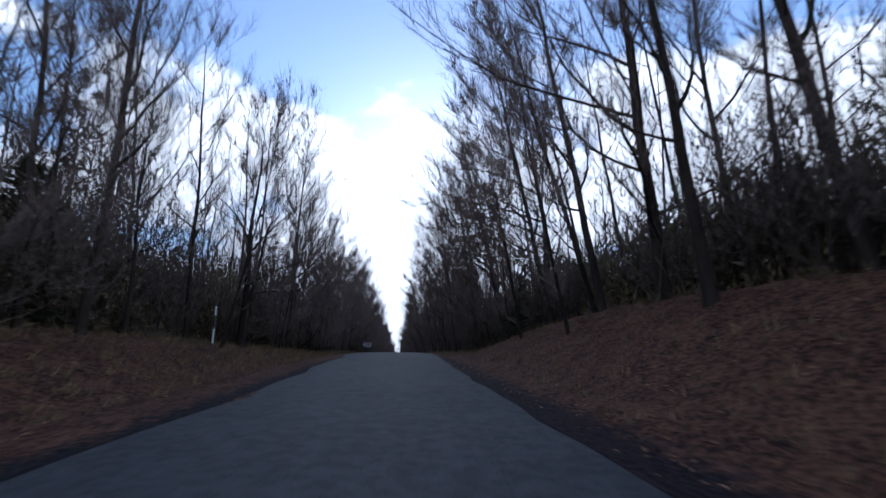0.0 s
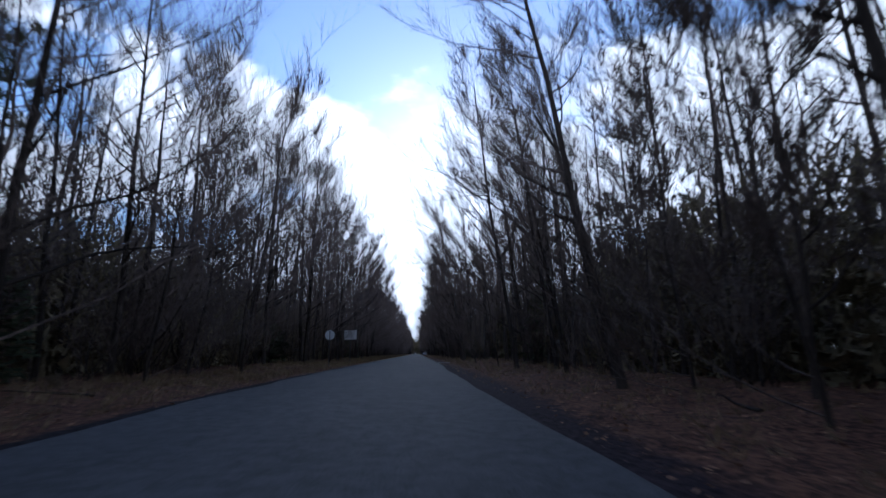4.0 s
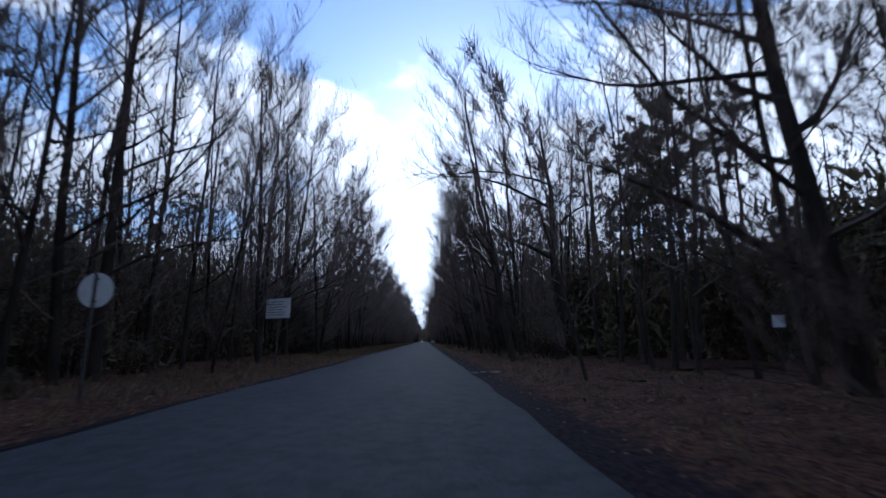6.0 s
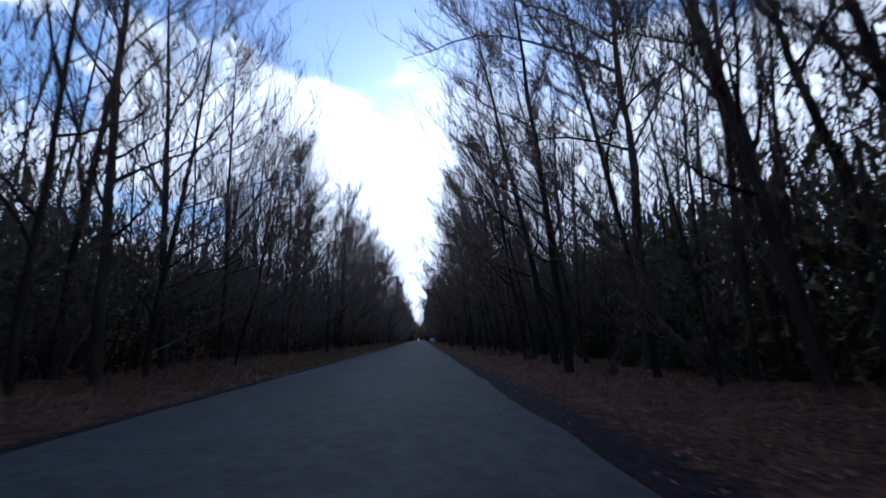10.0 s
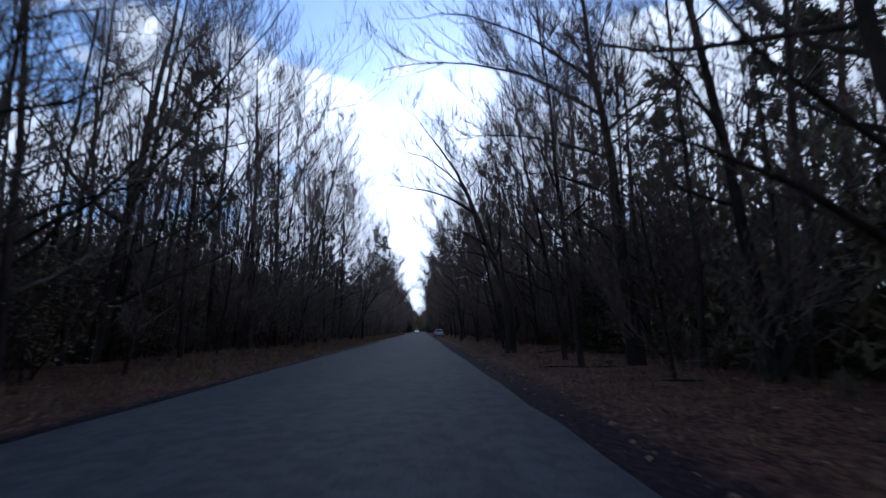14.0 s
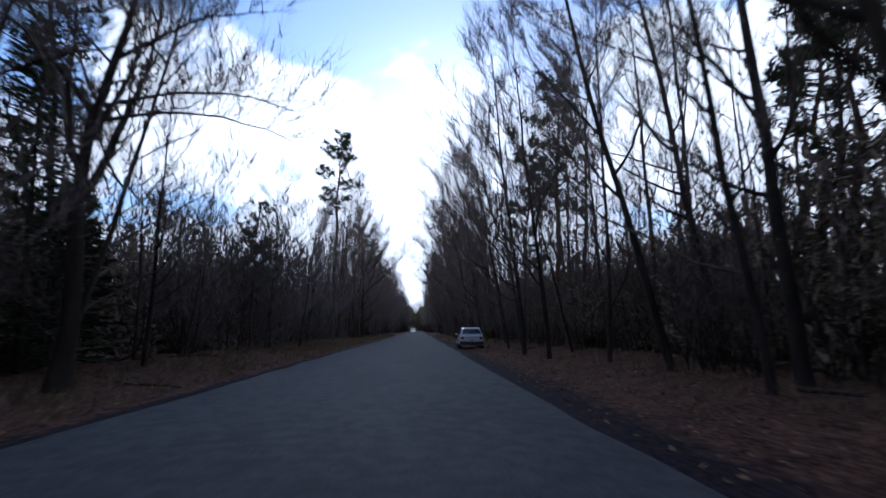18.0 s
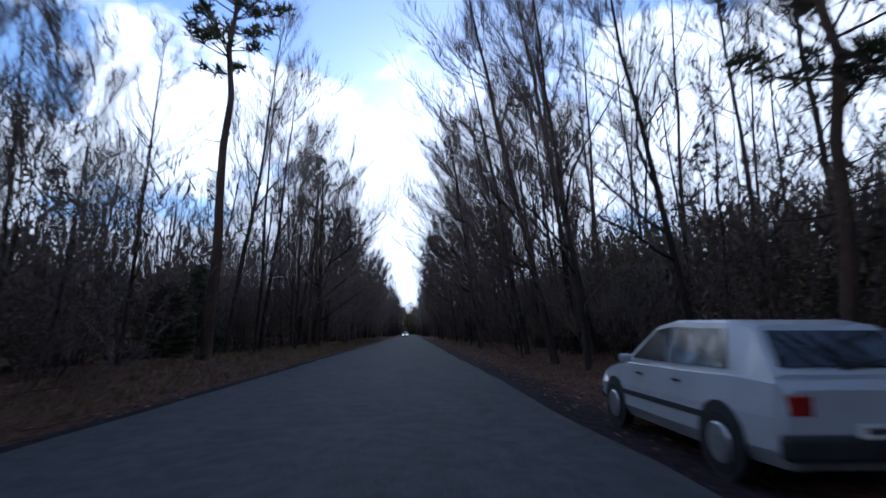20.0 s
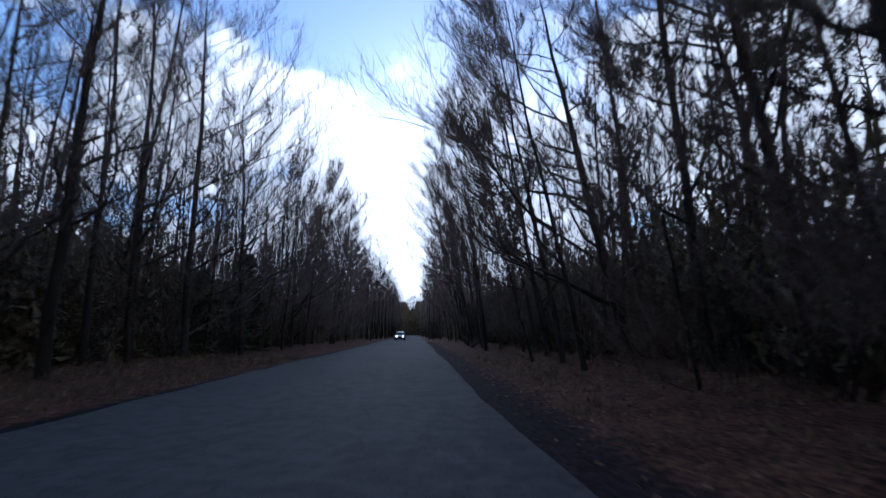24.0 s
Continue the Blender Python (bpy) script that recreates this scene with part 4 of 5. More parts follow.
plant(SPREAD[0], 9.4, 222.5, 1.00, -35, -3.2)
plant(SLIM[5], -10.8, 228.4, 1.04, 151, -0.9)
plant(SLIM[3], 9.4, 230.0, 0.96, -4, 1.4)
plant(PINE[2], 14.5, 231.1, 0.99, 31, 4.5)
plant(SPREAD[1], -9.8, 231.8, 1.04, 186, -2.1)
plant(PINE[0], 14.2, 233.2, 1.04, -28, 8.3)
plant(SLIM[3], -9.9, 237.2, 1.00, 153, -3.3)
plant(SPREAD[0], 8.5, 238.0, 1.00, -24, -5.2)
plant(SLIM[5], -11.9, 238.1, 0.95, 185, -5.6)
# stretch from 240 m
plant(SLIM[0], 10.4, 241.4, 0.98, 9, -13.0)
plant(PINE[1], 13.4, 242.4, 0.98, 3, 6.0)
plant(SLIM[1], -9.8, 242.6, 0.99, 187, 8.4)
plant(SLIM[1], 9.1, 244.5, 1.03, -35, -1.3)
plant(SPREAD[1], -9.9, 245.0, 1.01, 155, -1.1)
plant(SPREAD[0], 9.2, 248.4, 0.99, 12, -1.1)
plant(SPREAD[1], -9.3, 251.0, 1.02, 150, -1.6)
plant(SLIM[5], -10.9, 251.2, 0.98, 151, -3.2)
plant(PINE[1], 11.3, 252.1, 0.99, 5, 7.2)
plant(SLIM[5], -12.0, 257.3, 0.92, 203, -3.4)
plant(SLIM[3], -8.9, 257.4, 1.01, 172, -2.2)
plant(PINE[0], 11.5, 260.5, 0.94, 19, 3.5)
plant(SPREAD[0], 9.1, 261.2, 0.98, 6, -1.3)
plant(TALLFIR[0], -12.6, 261.7, 0.94, 178, -3.4)
plant(SLIM[0], -10.6, 262.1, 1.05, 212, 1.9)
plant(PINE[2], 13.4, 263.6, 1.04, -22, 6.2)
plant(PINE[2], 12.4, 265.5, 0.94, 33, 6.1)
plant(TALLFIR[0], -10.9, 266.1, 1.00, 145, -5.9)
plant(SLIM[0], 12.0, 269.2, 0.93, 32, 0.5)
plant(SLIM[3], 8.0, 271.2, 0.97, -32, 0.6)
plant(SLIM[0], -11.1, 271.3, 1.06, 148, 0.5)
plant(PINE[2], 11.3, 273.5, 1.05, 26, 8.5)
plant(TALLFIR[0], -11.3, 275.2, 0.93, 156, -3.3)
plant(PINE[2], 12.5, 275.7, 1.00, 30, 5.3)
plant(SLIM[1], 9.5, 276.2, 1.01, -22, -7.2)
plant(PINE[0], -12.4, 278.0, 0.93, 215, -6.7)
plant(SLIM[2], 10.2, 287.4, 1.05, -12, -1.5)
plant(PINE[0], 8.6, 291.6, 1.02, -12, 1.6)
plant(SLIM[5], 10.8, 295.3, 0.96, 15, 1.2)
plant(PINE[2], 7.8, 298.6, 1.07, 15, 3.6)
# stretch from 300 m
plant(SLIM[3], 8.4, 312.9, 1.07, 18, -6.9)
plant(SLIM[3], 8.1, 314.7, 1.00, 13, -1.9)
plant(SLIM[5], -10.0, 316.1, 0.99, 165, 4.9)
plant(SLIM[5], 9.4, 320.3, 1.02, -16, -4.7)
plant(SLIM[1], -10.0, 321.1, 0.94, 165, 0.3)
plant(SLIM[5], -10.8, 324.5, 1.07, 211, 3.3)
plant(SLIM[1], 8.7, 327.7, 1.01, -17, -12.3)
plant(SLIM[2], -9.3, 328.4, 1.06, 174, -1.9)
plant(SLIM[3], 8.4, 330.9, 1.07, 33, 0.9)
plant(OAK[0], -8.6, 333.2, 1.03, 182, -4.3)
plant(SPREAD[1], 11.3, 333.3, 1.06, -1, -13.0)
plant(SLIM[2], -10.8, 333.5, 0.96, 147, -3.0)
plant(SLIM[3], 8.7, 334.4, 0.95, 13, -2.2)
plant(SPREAD[1], 9.4, 336.1, 0.97, -5, -3.2)
plant(SLIM[1], -9.7, 338.1, 1.08, 198, -2.2)
plant(OAK[1], 8.0, 342.4, 1.03, 26, -8.5)
plant(SLIM[1], -11.3, 342.7, 1.01, 204, 2.5)
plant(SLIM[0], 12.2, 343.8, 1.08, 26, -12.0)
plant(SLIM[0], -9.8, 345.2, 1.05, 196, 2.7)
plant(SLIM[0], 10.4, 345.3, 1.07, 24, 4.7)
plant(SLIM[1], -10.3, 347.3, 1.07, 153, 2.8)
plant(SPREAD[1], 9.3, 348.0, 1.06, -5, -2.8)
plant(PINE[1], -8.5, 348.6, 0.95, 162, -2.9)
plant(SLIM[0], 10.3, 351.1, 0.95, -3, -13.0)
plant(PINE[0], -8.5, 351.9, 0.95, 185, -3.5)
plant(SLIM[0], -9.8, 355.0, 0.94, 155, -2.0)
plant(SLIM[2], 9.5, 356.1, 0.93, 2, -6.8)
plant(SLIM[3], 9.4, 358.1, 1.01, 22, -3.8)
# stretch from 360 m
plant(SLIM[3], -9.0, 361.3, 0.92, 188, -0.6)
plant(SLIM[3], 8.9, 361.4, 0.97, 7, 0.8)
plant(PINE[1], 12.3, 362.7, 0.93, 27, 5.2)
plant(SLIM[5], -10.8, 365.5, 0.94, 195, -2.5)
plant(PINE[1], 13.4, 366.2, 1.06, -20, 6.5)
plant(OAK[0], 9.1, 366.9, 1.03, -26, -7.3)
plant(SLIM[0], -10.4, 367.5, 1.06, 201, -2.1)
plant(SLIM[2], -11.6, 369.8, 1.00, 157, -2.7)
plant(SPREAD[1], -9.9, 371.0, 1.04, 192, -1.3)
plant(SPREAD[1], -9.7, 377.6, 0.94, 178, -2.9)
plant(SPREAD[1], 9.2, 379.0, 1.00, 33, -8.1)
put(BUSH[2], 14.7, 105.0, 0.7, 40)
plant(SLIM[4], 15.6, 106.4, 1.0, 0, -2)


# dark conifers round the side track's clearing
rnd = random.Random(91)
for x, y in ((11.4, 83.5), (13.2, 86.4), (13.0, 88.6), (13.8, 93.0), (12.2, 80.2), (14.6, 89.0)):
    plant(TALLFIR[0], x, y, rnd.uniform(0.5, 0.68), rnd.uniform(0, 360))
for k in range(10):
    x, y = 16.5 + 15 * rnd.random(), rnd.uniform(92, 136)
    if free(x, y, 2.2) and not 106 < y < 114.5:
        plant(rnd.choice(PINE) if k % 3 else TALLFIR[0], x, y, rnd.uniform(0.9, 1.2), rnd.uniform(0, 360), rnd.uniform(-3, 3))
for x, y in ((13.6, 125.5), (32.0, 110.0), (34.0, 108.0), (33.0, 112.5)):
    plant(TALLFIR[0], x, y, rnd.uniform(0.7, 0.9), rnd.uniform(0, 360))

# the rest of the wood's edge, in loose rows; the crowns turn to the light over the road
for side in (-1, 1):
    edge = (lambda e: ROAD_R + e) if side > 0 else (lambda e: ROAD_L - e)
    facing = 0 if side > 0 else 180
    rnd = random.Random(410 + side)
    y = -6.0
    while y < 420:
        y += rnd.uniform(3.2, 4.6) if side > 0 else rnd.uniform(1.8, 3.0)
        x = edge(rnd.uniform(3.2, 5.8) if side > 0 and y > 50 else rnd.uniform(4.4, 7.6))
        if free(x, y, 2.6) and not (side > 0 and 92 < y < 114):
            r = rnd.random()
            low = rnd.choice(SPREAD) if side < 0 else rnd.choice(SLIM)
            k = rnd.choice(SLIM) if r < (0.84 if side > 0 else 0.58) else low if r < 0.95 else rnd.choice(SLIM[:3] if side > 0 else PINE[:3])
            sc = rnd.uniform(0.8, 1.05)
            if side < 0 and 276 < y < 330:
                sc *= 0.62          # the wood is younger here
            plant(k, x, y, sc, facing + rnd.uniform(-40, 40), -side * (rnd.uniform(4, 11) if side > 0 else rnd.uniform(-1, 5)), rnd.uniform(-3, 3))
    rnd = random.Random(420 + side)
    y = -3.0
    while y < 420:
        y += rnd.uniform(3.0, 5.0) if side < 0 else rnd.uniform(4.5, 8.0)
        x = edge(rnd.uniform(3.4, 5.4) if side > 0 else rnd.uniform(4.0, 5.8))
        if free(x, y, 1.8) and not (side > 0 and 104 < y < 116):
            put(rnd.choice(SAPLING), x, y, rnd.uniform(0.8, 1.2), facing + rnd.uniform(-40, 40), -side * rnd.uniform(2, 10), rnd.uniform(-4, 4))
    # brambles and seedlings on the verge's edge
    rnd = random.Random(430 + side)
    y = -4.0
    while y < 400:
        y += rnd.uniform(4.0, 9.0)
        x = edge(rnd.uniform(3.4, 6.0))
        if not (side > 0 and 94 < y < 116):
            put(BRUSH[0] if rnd.random() < 0.7 else BUSH[2], x, y, rnd.uniform(0.28, 0.5), rnd.uniform(0, 360))
    # understorey
    rnd = random.Random(440 + side)
    y = -6.0
    while y < 430:
        y += rnd.uniform(1.6, 2.5)
        x = edge(rnd.uniform(5.8, 9.0))
        if 94 < y < 116 and side > 0:
            x += 10
        r = rnd.random()
        k = rnd.choice(BUSH) if r < 0.48 else (rnd.choice(BRUSH) if r < 0.88 else rnd.choice(FIR))
        put(k, x, y, rnd.uniform(0.75, 1.2), rnd.uniform(0, 360), rnd.uniform(-4, 4))


# deeper and farther woods, joined
rnd = random.Random(450)
LOW, LOWSTEM, POLE, POLESTEM = [], [], [], []
for i in range(4):
    a, b, c = bare_tree(101 + i, 17 + 1.3 * i, 0.13, 0.30, 4.8, 14, 5, 6, 0, fine=2, slim=True)
    LOW.append(joined([a, c])), LOWSTEM.append(len(a.f))
for i in range(5):
    a, b, c = bare_tree(171 + i, 11 + 1.4 * i, 0.065 + 0.012 * i, 0.25, 2.6, 10, 4, 5, 0, fine=2, slim=True)
    POLE.append(joined([a, c])), POLESTEM.append(len(a.f))
LOWPINE = []
for i in range(2):
    LOWPINE.append(pine_tree(121 + i, 18 + 2 * i, 0.18, 0.45, 70, 3))
LOWFIR = [spruce_tree(131 + i, 3.6 + i, 0.06, 13, 6, 1.7)[1] for i in range(3)]
LOWBRUSH = [shrub(141 + i, 4.6 + 1.3 * i, 2.6, 9, 0, 0.16, 12, True)[0] for i in range(4)]
DEEP = [shrub(161 + i, 3.6 + 0.7 * i, 3.4, 12, 12, 0.22, 6, True)[1] for i in range(3)]
for side in (-1, 1):
    edge = (lambda e: ROAD_R + e) if side > 0 else (lambda e: ROAD_L - e)
    trees, pines, firs, brush, deep, poles = [], [], [], [], [], []

    def spot(n, x, y, lo, hi):
        return (rnd.randrange(n), x, y, gz(x, y) - 0.05, rnd.uniform(0, 6.28), rnd.uniform(lo, hi), rnd.uniform(-0.05, 0.05), rnd.uniform(-0.05, 0.05))
    count = 340 if side < 0 else 120
    for k in range(count):
        trees.append(spot(4, edge(7.5 + (20 if side < 0 else 12) * rnd.random() ** 1.6), -10 + 465 * (k + rnd.random()) / count, 0.8, 1.12))
    if side > 0:
        for k in range(60):
            y = 66 + 205 * (k + rnd.random()) / 60
            trees.append(spot(4, edge(6.6 + 5.5 * rnd.random()), y, 0.6, 0.95))
            poles.append(spot(5, edge(6.4 + 5 * rnd.random()), y + rnd.uniform(-1, 1), 0.8, 1.2))
    for k in range(60):
        trees.append(spot(4, side * rnd.uniform(0, 22) - 1.3, rnd.uniform(596, 640), 0.9, 1.2))
    for k in range(110):
        trees.append(spot(4, edge(rnd.uniform(0.6 if side > 0 else 2.2, 11)), 425 + 175 * rnd.random(), 0.85, 1.1))
    for k in range(50):
        trees.append(spot(4, edge(rnd.uniform(1.4, 4.5)), 440 + 150 * rnd.random(), 0.6, 0.85))
    for k in range(60 if side < 0 else 36):
        y = rnd.uniform(-10, 700)
        pines.append((rnd.randrange(2), *spot(1, edge(rnd.uniform(13 if y < 450 else 5, 40)), y, 0.8, 1.05)[1:]))
    for k in range(40):
        y = rnd.uniform(-15, 800)
        firs.append(spot(3, edge(rnd.uniform(9 if y < 440 else 4, 20)), y, 0.7, 1.2))
    for k in range(460):
        y = -15 + 560 * (k + rnd.random()) / 460
        brush.append(spot(4, edge(6.3 + 13 * rnd.random() ** 1.3), y, 0.8, 1.25))
    npole = 330 if side < 0 else 220
    for k in range(npole):
        y = -10 + 560 * (k + rnd.random()) / npole
        poles.append(spot(5, edge(7.5 + (20 if side < 0 else 9) * rnd.random() ** 1.3), y, 0.85, 1.3))
    for k in range(150):
        y = -30 + 520 * (k + rnd.random()) / 150
        deep.append(spot(3, edge(rnd.uniform(32, 46)), y, 1.1, 1.7))
    trees = [q for k, q in enumerate(trees) if q[2] > 72 or k % (2 if side < 0 else 3)]       # thinner wood on the slope
    poles = [q for k, q in enumerate(poles) if q[2] > 72 or k % 3]
    if side < 0:        # a younger patch
        trees, pines, poles = [[(*q[:5], q[5] * 0.6, *q[6:]) if 272 < q[2] < 335 and q[1] > -32 else q for q in group] for group in (trees, pines, poles)]
    def hedge(u, v):
        y = -18 + 625 * v
        open_floor = (side > 0) * ease(y, 90, 94) * (1 - ease(y, 114, 118))
        e = 8.0 + 8 * u ** 1.3 - 2.8 * ease(y, 425, 470) - 1.2 * (side < 0) * ease(y, 325, 350) * (1 - ease(y, 425, 470)) + 8.1 * open_floor
        return (ROAD_R + e if side > 0 else ROAD_L - e), y

    def swell(x, y):
        """Uneven height of the growth along the wood's edge."""
        return 0.9 * np.sin(y * 0.21 + x * 0.3) * np.sin(y * 0.057 + 2) + 0.5 * np.sin(y * 0.9)

    def hedge_top(x, y):
        if side > 0:
            base = 5.5 + 2.4 * ease(y, 60, 90) - 2.2 * ease(y, 245, 280) + 0.8 * ease(y, 300, 330) - 1.3 * (1 - ease(y, 18, 46)) + 1.8 * ease(y, 88, 94) * (1 - ease(y, 116, 124))
        else:
            base = 6.1 - 1.3 * ease(y, 240, 290) - 1.2 * (1 - ease(y, 30, 60))
        return base + swell(x, y)

    def twig_top(x, y):
        return hedge_top(x, y) + (4.4 if side < 0 else 2.6) + 1.6 * np.sin(y * 0.13 + 1.7 * side) * np.sin(y * 0.047) + 1.1 * np.sin(y * 0.61 + x)

    def span(y0, y1):
        return lambda u, v: hedge(u, (y0 + 18 + (y1 - y0) * v) / 625)

    brushy = (236, 345) if side < 0 else (262, 312)     # here the growth is bare brown brush, elsewhere darker and half green
    for i, (y0, y1, mat, word2) in enumerate(((-18, brushy[0], M_EVER, "dense dark brown-green"), (*brushy, M_BRUSH, "dense bare brown"), (brushy[1], 607, M_EVER, "dense dark brown-green"))):
        thicket("dark_thicket", 60 + side + 7 * i, int(660 * (y1 - y0)), span(y0, y1), hedge_top, 0.42, mat, word2 + " undergrowth along the wood's edge", taper=0.75)
        thicket("deep_thicket", 160 + side + 7 * i, int(150 * (y1 - y0)), lambda u, v: (lambda q: (q[0] + side * 2.2, q[1]))(span(y0, y1)(u, v)), lambda x, y: hedge_top(x, y) * 1.0, 1.1, mat,
                word2 + " undergrowth deeper in the wood", taper=0.6)
    thicket("twig_thicket", 70 + side, 120000 if side < 0 else 75000, lambda u, v: hedge(u * 1.3 + (0.1 if side > 0 else 0), v), twig_top, 1.2, M_TWIG,
            "haze of fine upright twigs above the undergrowth", 0.33, 0.10, 0.6)
    if side > 0:        # open floor before the side track
        poles, brush, deep, firs = [[q for q in group if not (94 < q[2] < 116 and q[1] < 18)] for group in (poles, brush, deep, firs)]
    scatter("pole_wood", POLE, poles, M_TWIG, "crowded thin leafless pole-wood behind the roadside trees", "woods", POLESTEM)
    scatter("back_thicket", DEEP, deep, M_EVER, "dark undergrowth deeper in the wood", "undergrowth")
    scatter("bare_woods", LOW, trees, M_TWIG, "deeper leafless woodland of slender dark trunks", "woods", LOWSTEM)
    scatter("pine_woods_trunks", [joined(p[:2]) for p in LOWPINE], pines, M_PINEBARK, "trunks of pines deeper in the wood", "woods")
    scatter("pine_woods_needles", [p[2] for p in LOWPINE], pines, M_NEEDLE, "dark needle crowns of pines deeper in the wood", "woods")
    scatter("conifer_thicket", LOWFIR, firs, M_NEEDLE, "thicket of young dark green conifers", "undergrowth")
    scatter("brush_thicket", LOWBRUSH, brush, M_TWIG, "tangled leafless brush in the wood", "undergrowth")

thicket("clearing_thicket", 66, 80000, lambda u, v: (18.5 + 11 * u, 93 + 40 * v), lambda x, y: 6.8 + 1.5 * np.sin(y * 0.7) + 0.0 * x, 0.5, M_EVER, "dark undergrowth behind the side track's clearing")
thicket("far_thicket", 65, 60000, lambda u, v: (-15.3 + 28 * u, 588 + 40 * v), lambda x, y: 15 + 2.5 * np.sin(x * 0.8) + 0.0 * y, 0.7, M_EVER, "dark trees and brush closing the far end of the road")

# ------------------------------------------------------------------ signs and markers
def rod(r, h, sides=12):
    return cyl_bm(r, r, h, pose(0, 0, h / 2), sides)


def round_sign(x, y, height, dia):
    """A round traffic sign seen from behind: sheet disc with a rolled rim, two clamps, round post."""
    ob = new("round_road_sign")
    ob.location = (x, y, gz(x, y))
    tagged(ob, "round traffic sign showing its bare grey back, on a post", "road sign")
    post = part("post", rod(0.033, height + dia * 0.46), M_POST, ob, "grey metal post")
    bm = cyl_bm(dia / 2, dia / 2, 0.004, pose(0, 0.052, height, 90), 40)
    part("disc", bm, M_SIGNBACK, ob, "bare grey sheet metal back")
    bm = cyl_bm(dia / 2 - 0.012, dia / 2 - 0.012, 0.003, pose(0, 0.058, height, 90), 40)
    part("face", bm, M_SIGNFACE, ob)
    bm = bmesh.new()
    ring = []
    for i in range(40):
        a = 2 * math.pi * i / 40
        ring.append([bm.verts.new((math.cos(a) * (dia / 2 + 0.01 * math.cos(b)), 0.05 + 0.01 * math.sin(b), height + math.sin(a) * (dia / 2 + 0.01 * math.cos(b)))) for b in (0, 1.57, 3.14, 4.71)])
    for i in range(40):
        for k in range(4):
            bm.faces.new((ring[i][k], ring[i][(k + 1) % 4], ring[(i + 1) % 40][(k + 1) % 4], ring[(i + 1) % 40][k]))
    part("rim", bm, M_POST, ob)
    for dz in (-0.24, 0.24):
        part("clamp", box_bm(0.11, 0.05, 0.035, (0, 0.03, height + dz), 0.006), M_POST, ob)
    return ob


def notice_board(x, y, height, wide, tall, lines, label, turn=0):
    """A white board on two posts with rows of small faded print."""
    ob = new("notice_board")
    ob.location = (x, y, gz(x, y))
    ob.rotation_euler[2] = radians(turn)
    tagged(ob, label, "sign")
    part("post", cyl_bm(0.04, 0.036, height + tall * 0.45, pose(0, 0.055, (height + tall * 0.45) / 2), 10), M_POST, ob, "grey metal post")
    part("panel", box_bm(wide, 0.025, tall, (0, 0, height), 0.006), M_SIGNFACE, ob, "white painted panel")
    for sz in (-1, 1):
        part("frame_rail", box_bm(wide + 0.03, 0.04, 0.03, (0, 0, height + sz * (tall / 2 + 0.012)), 0.004), M_SIGNBACK, ob)
    for sx in (-1, 1):
        part("frame_stile", box_bm(0.03, 0.04, tall - 0.004, (sx * (wide / 2 + 0.012), 0, height), 0.004), M_SIGNBACK, ob)
    r = random.Random(7)
    for i in range(lines):
        w = wide * r.uniform(0.6, 0.86)
        part("print_line", box_bm(w, 0.003, tall * 0.035, ((w - wide * 0.86) / 2, -0.0155, height + tall * (0.34 - 0.68 * i / max(1, lines - 1)))), M_FADED, ob, "line of small faded print")
    return ob


round_sign(-7.0, 97.7, 2.36, 0.78)
notice_board(-7.3, 111.9, 2.95, 1.65, 0.95, 6, "white notice board with small print on a roadside post", -31)
notice_board(13.8, 105.2, 1.95, 0.44, 0.42, 0, "small blank white board on a post beside the side track")


def marker_post(x, y):
    """A slim marker post with two white bands."""
    ob = new("marker_post")
    ob.location = (x, y, gz(x, y) - 0.05)
    tagged(ob, "slim dark marker post with two white bands at the wood's edge", "post")
    part("post", cyl_bm(0.032, 0.028, 2.25, pose(0, 0, 1.125), 10, 0.006), M_POST, ob)
    for z0, z1 in ((0.62, 1.18), (1.72, 2.08)):
        part("white_band", cyl_bm(0.037, 0.036, z1 - z0, pose(0, 0, (z0 + z1) / 2), 12, 0.003), M_SIGNFACE, ob, "white painted band")
    return ob


marker_post(-7.62, 20.2)


def broken_kerb(x, y):
    """A broken pale concrete edging at the mouth of the side track."""
    ob = new("concrete_edging")
    ob.location = (x, y, gz(x, y) + 0.075)
    tagged(ob, "broken strip of pale concrete edging at the side track's mouth", "edging")
    r = random.Random(12)
    px = 0.0
    for i in range(4):
        w = r.uniform(0.18, 0.34)
        bm = box_bm(w, r.uniform(0.07, 0.12), 0.07, (px + w / 2, 0.42 * (px + w / 2) + r.uniform(-0.03, 0.03), r.uniform(-0.01, 0.02)), 0.018, 2, pose(0, 0, 0, r.uniform(-4, 4), r.uniform(-4, 4), 22 + r.uniform(-8, 8)))
        part("concrete_piece", bm, M_CONCRETE, ob)
        px += w + r.uniform(0.04, 0.14)
    return ob


broken_kerb(2.1, 107.0)


# ------------------------------------------------------------------ cars
def loft(sections, cap=True):
    bm = bmesh.new()
    rings = [[bm.verts.new(p) for p in s] for s in sections]
    n = len(rings[0])
    for a, b in zip(rings, rings[1:]):
        for k in range(n):
            bm.faces.new((a[k], a[(k + 1) % n], b[(k + 1) % n], b[k]))
    if cap:
        bm.faces.new(rings[0][::-1])
        bm.faces.new(rings[-1])
    bmesh.ops.recalc_face_normals(bm, faces=bm.faces)
    return bm


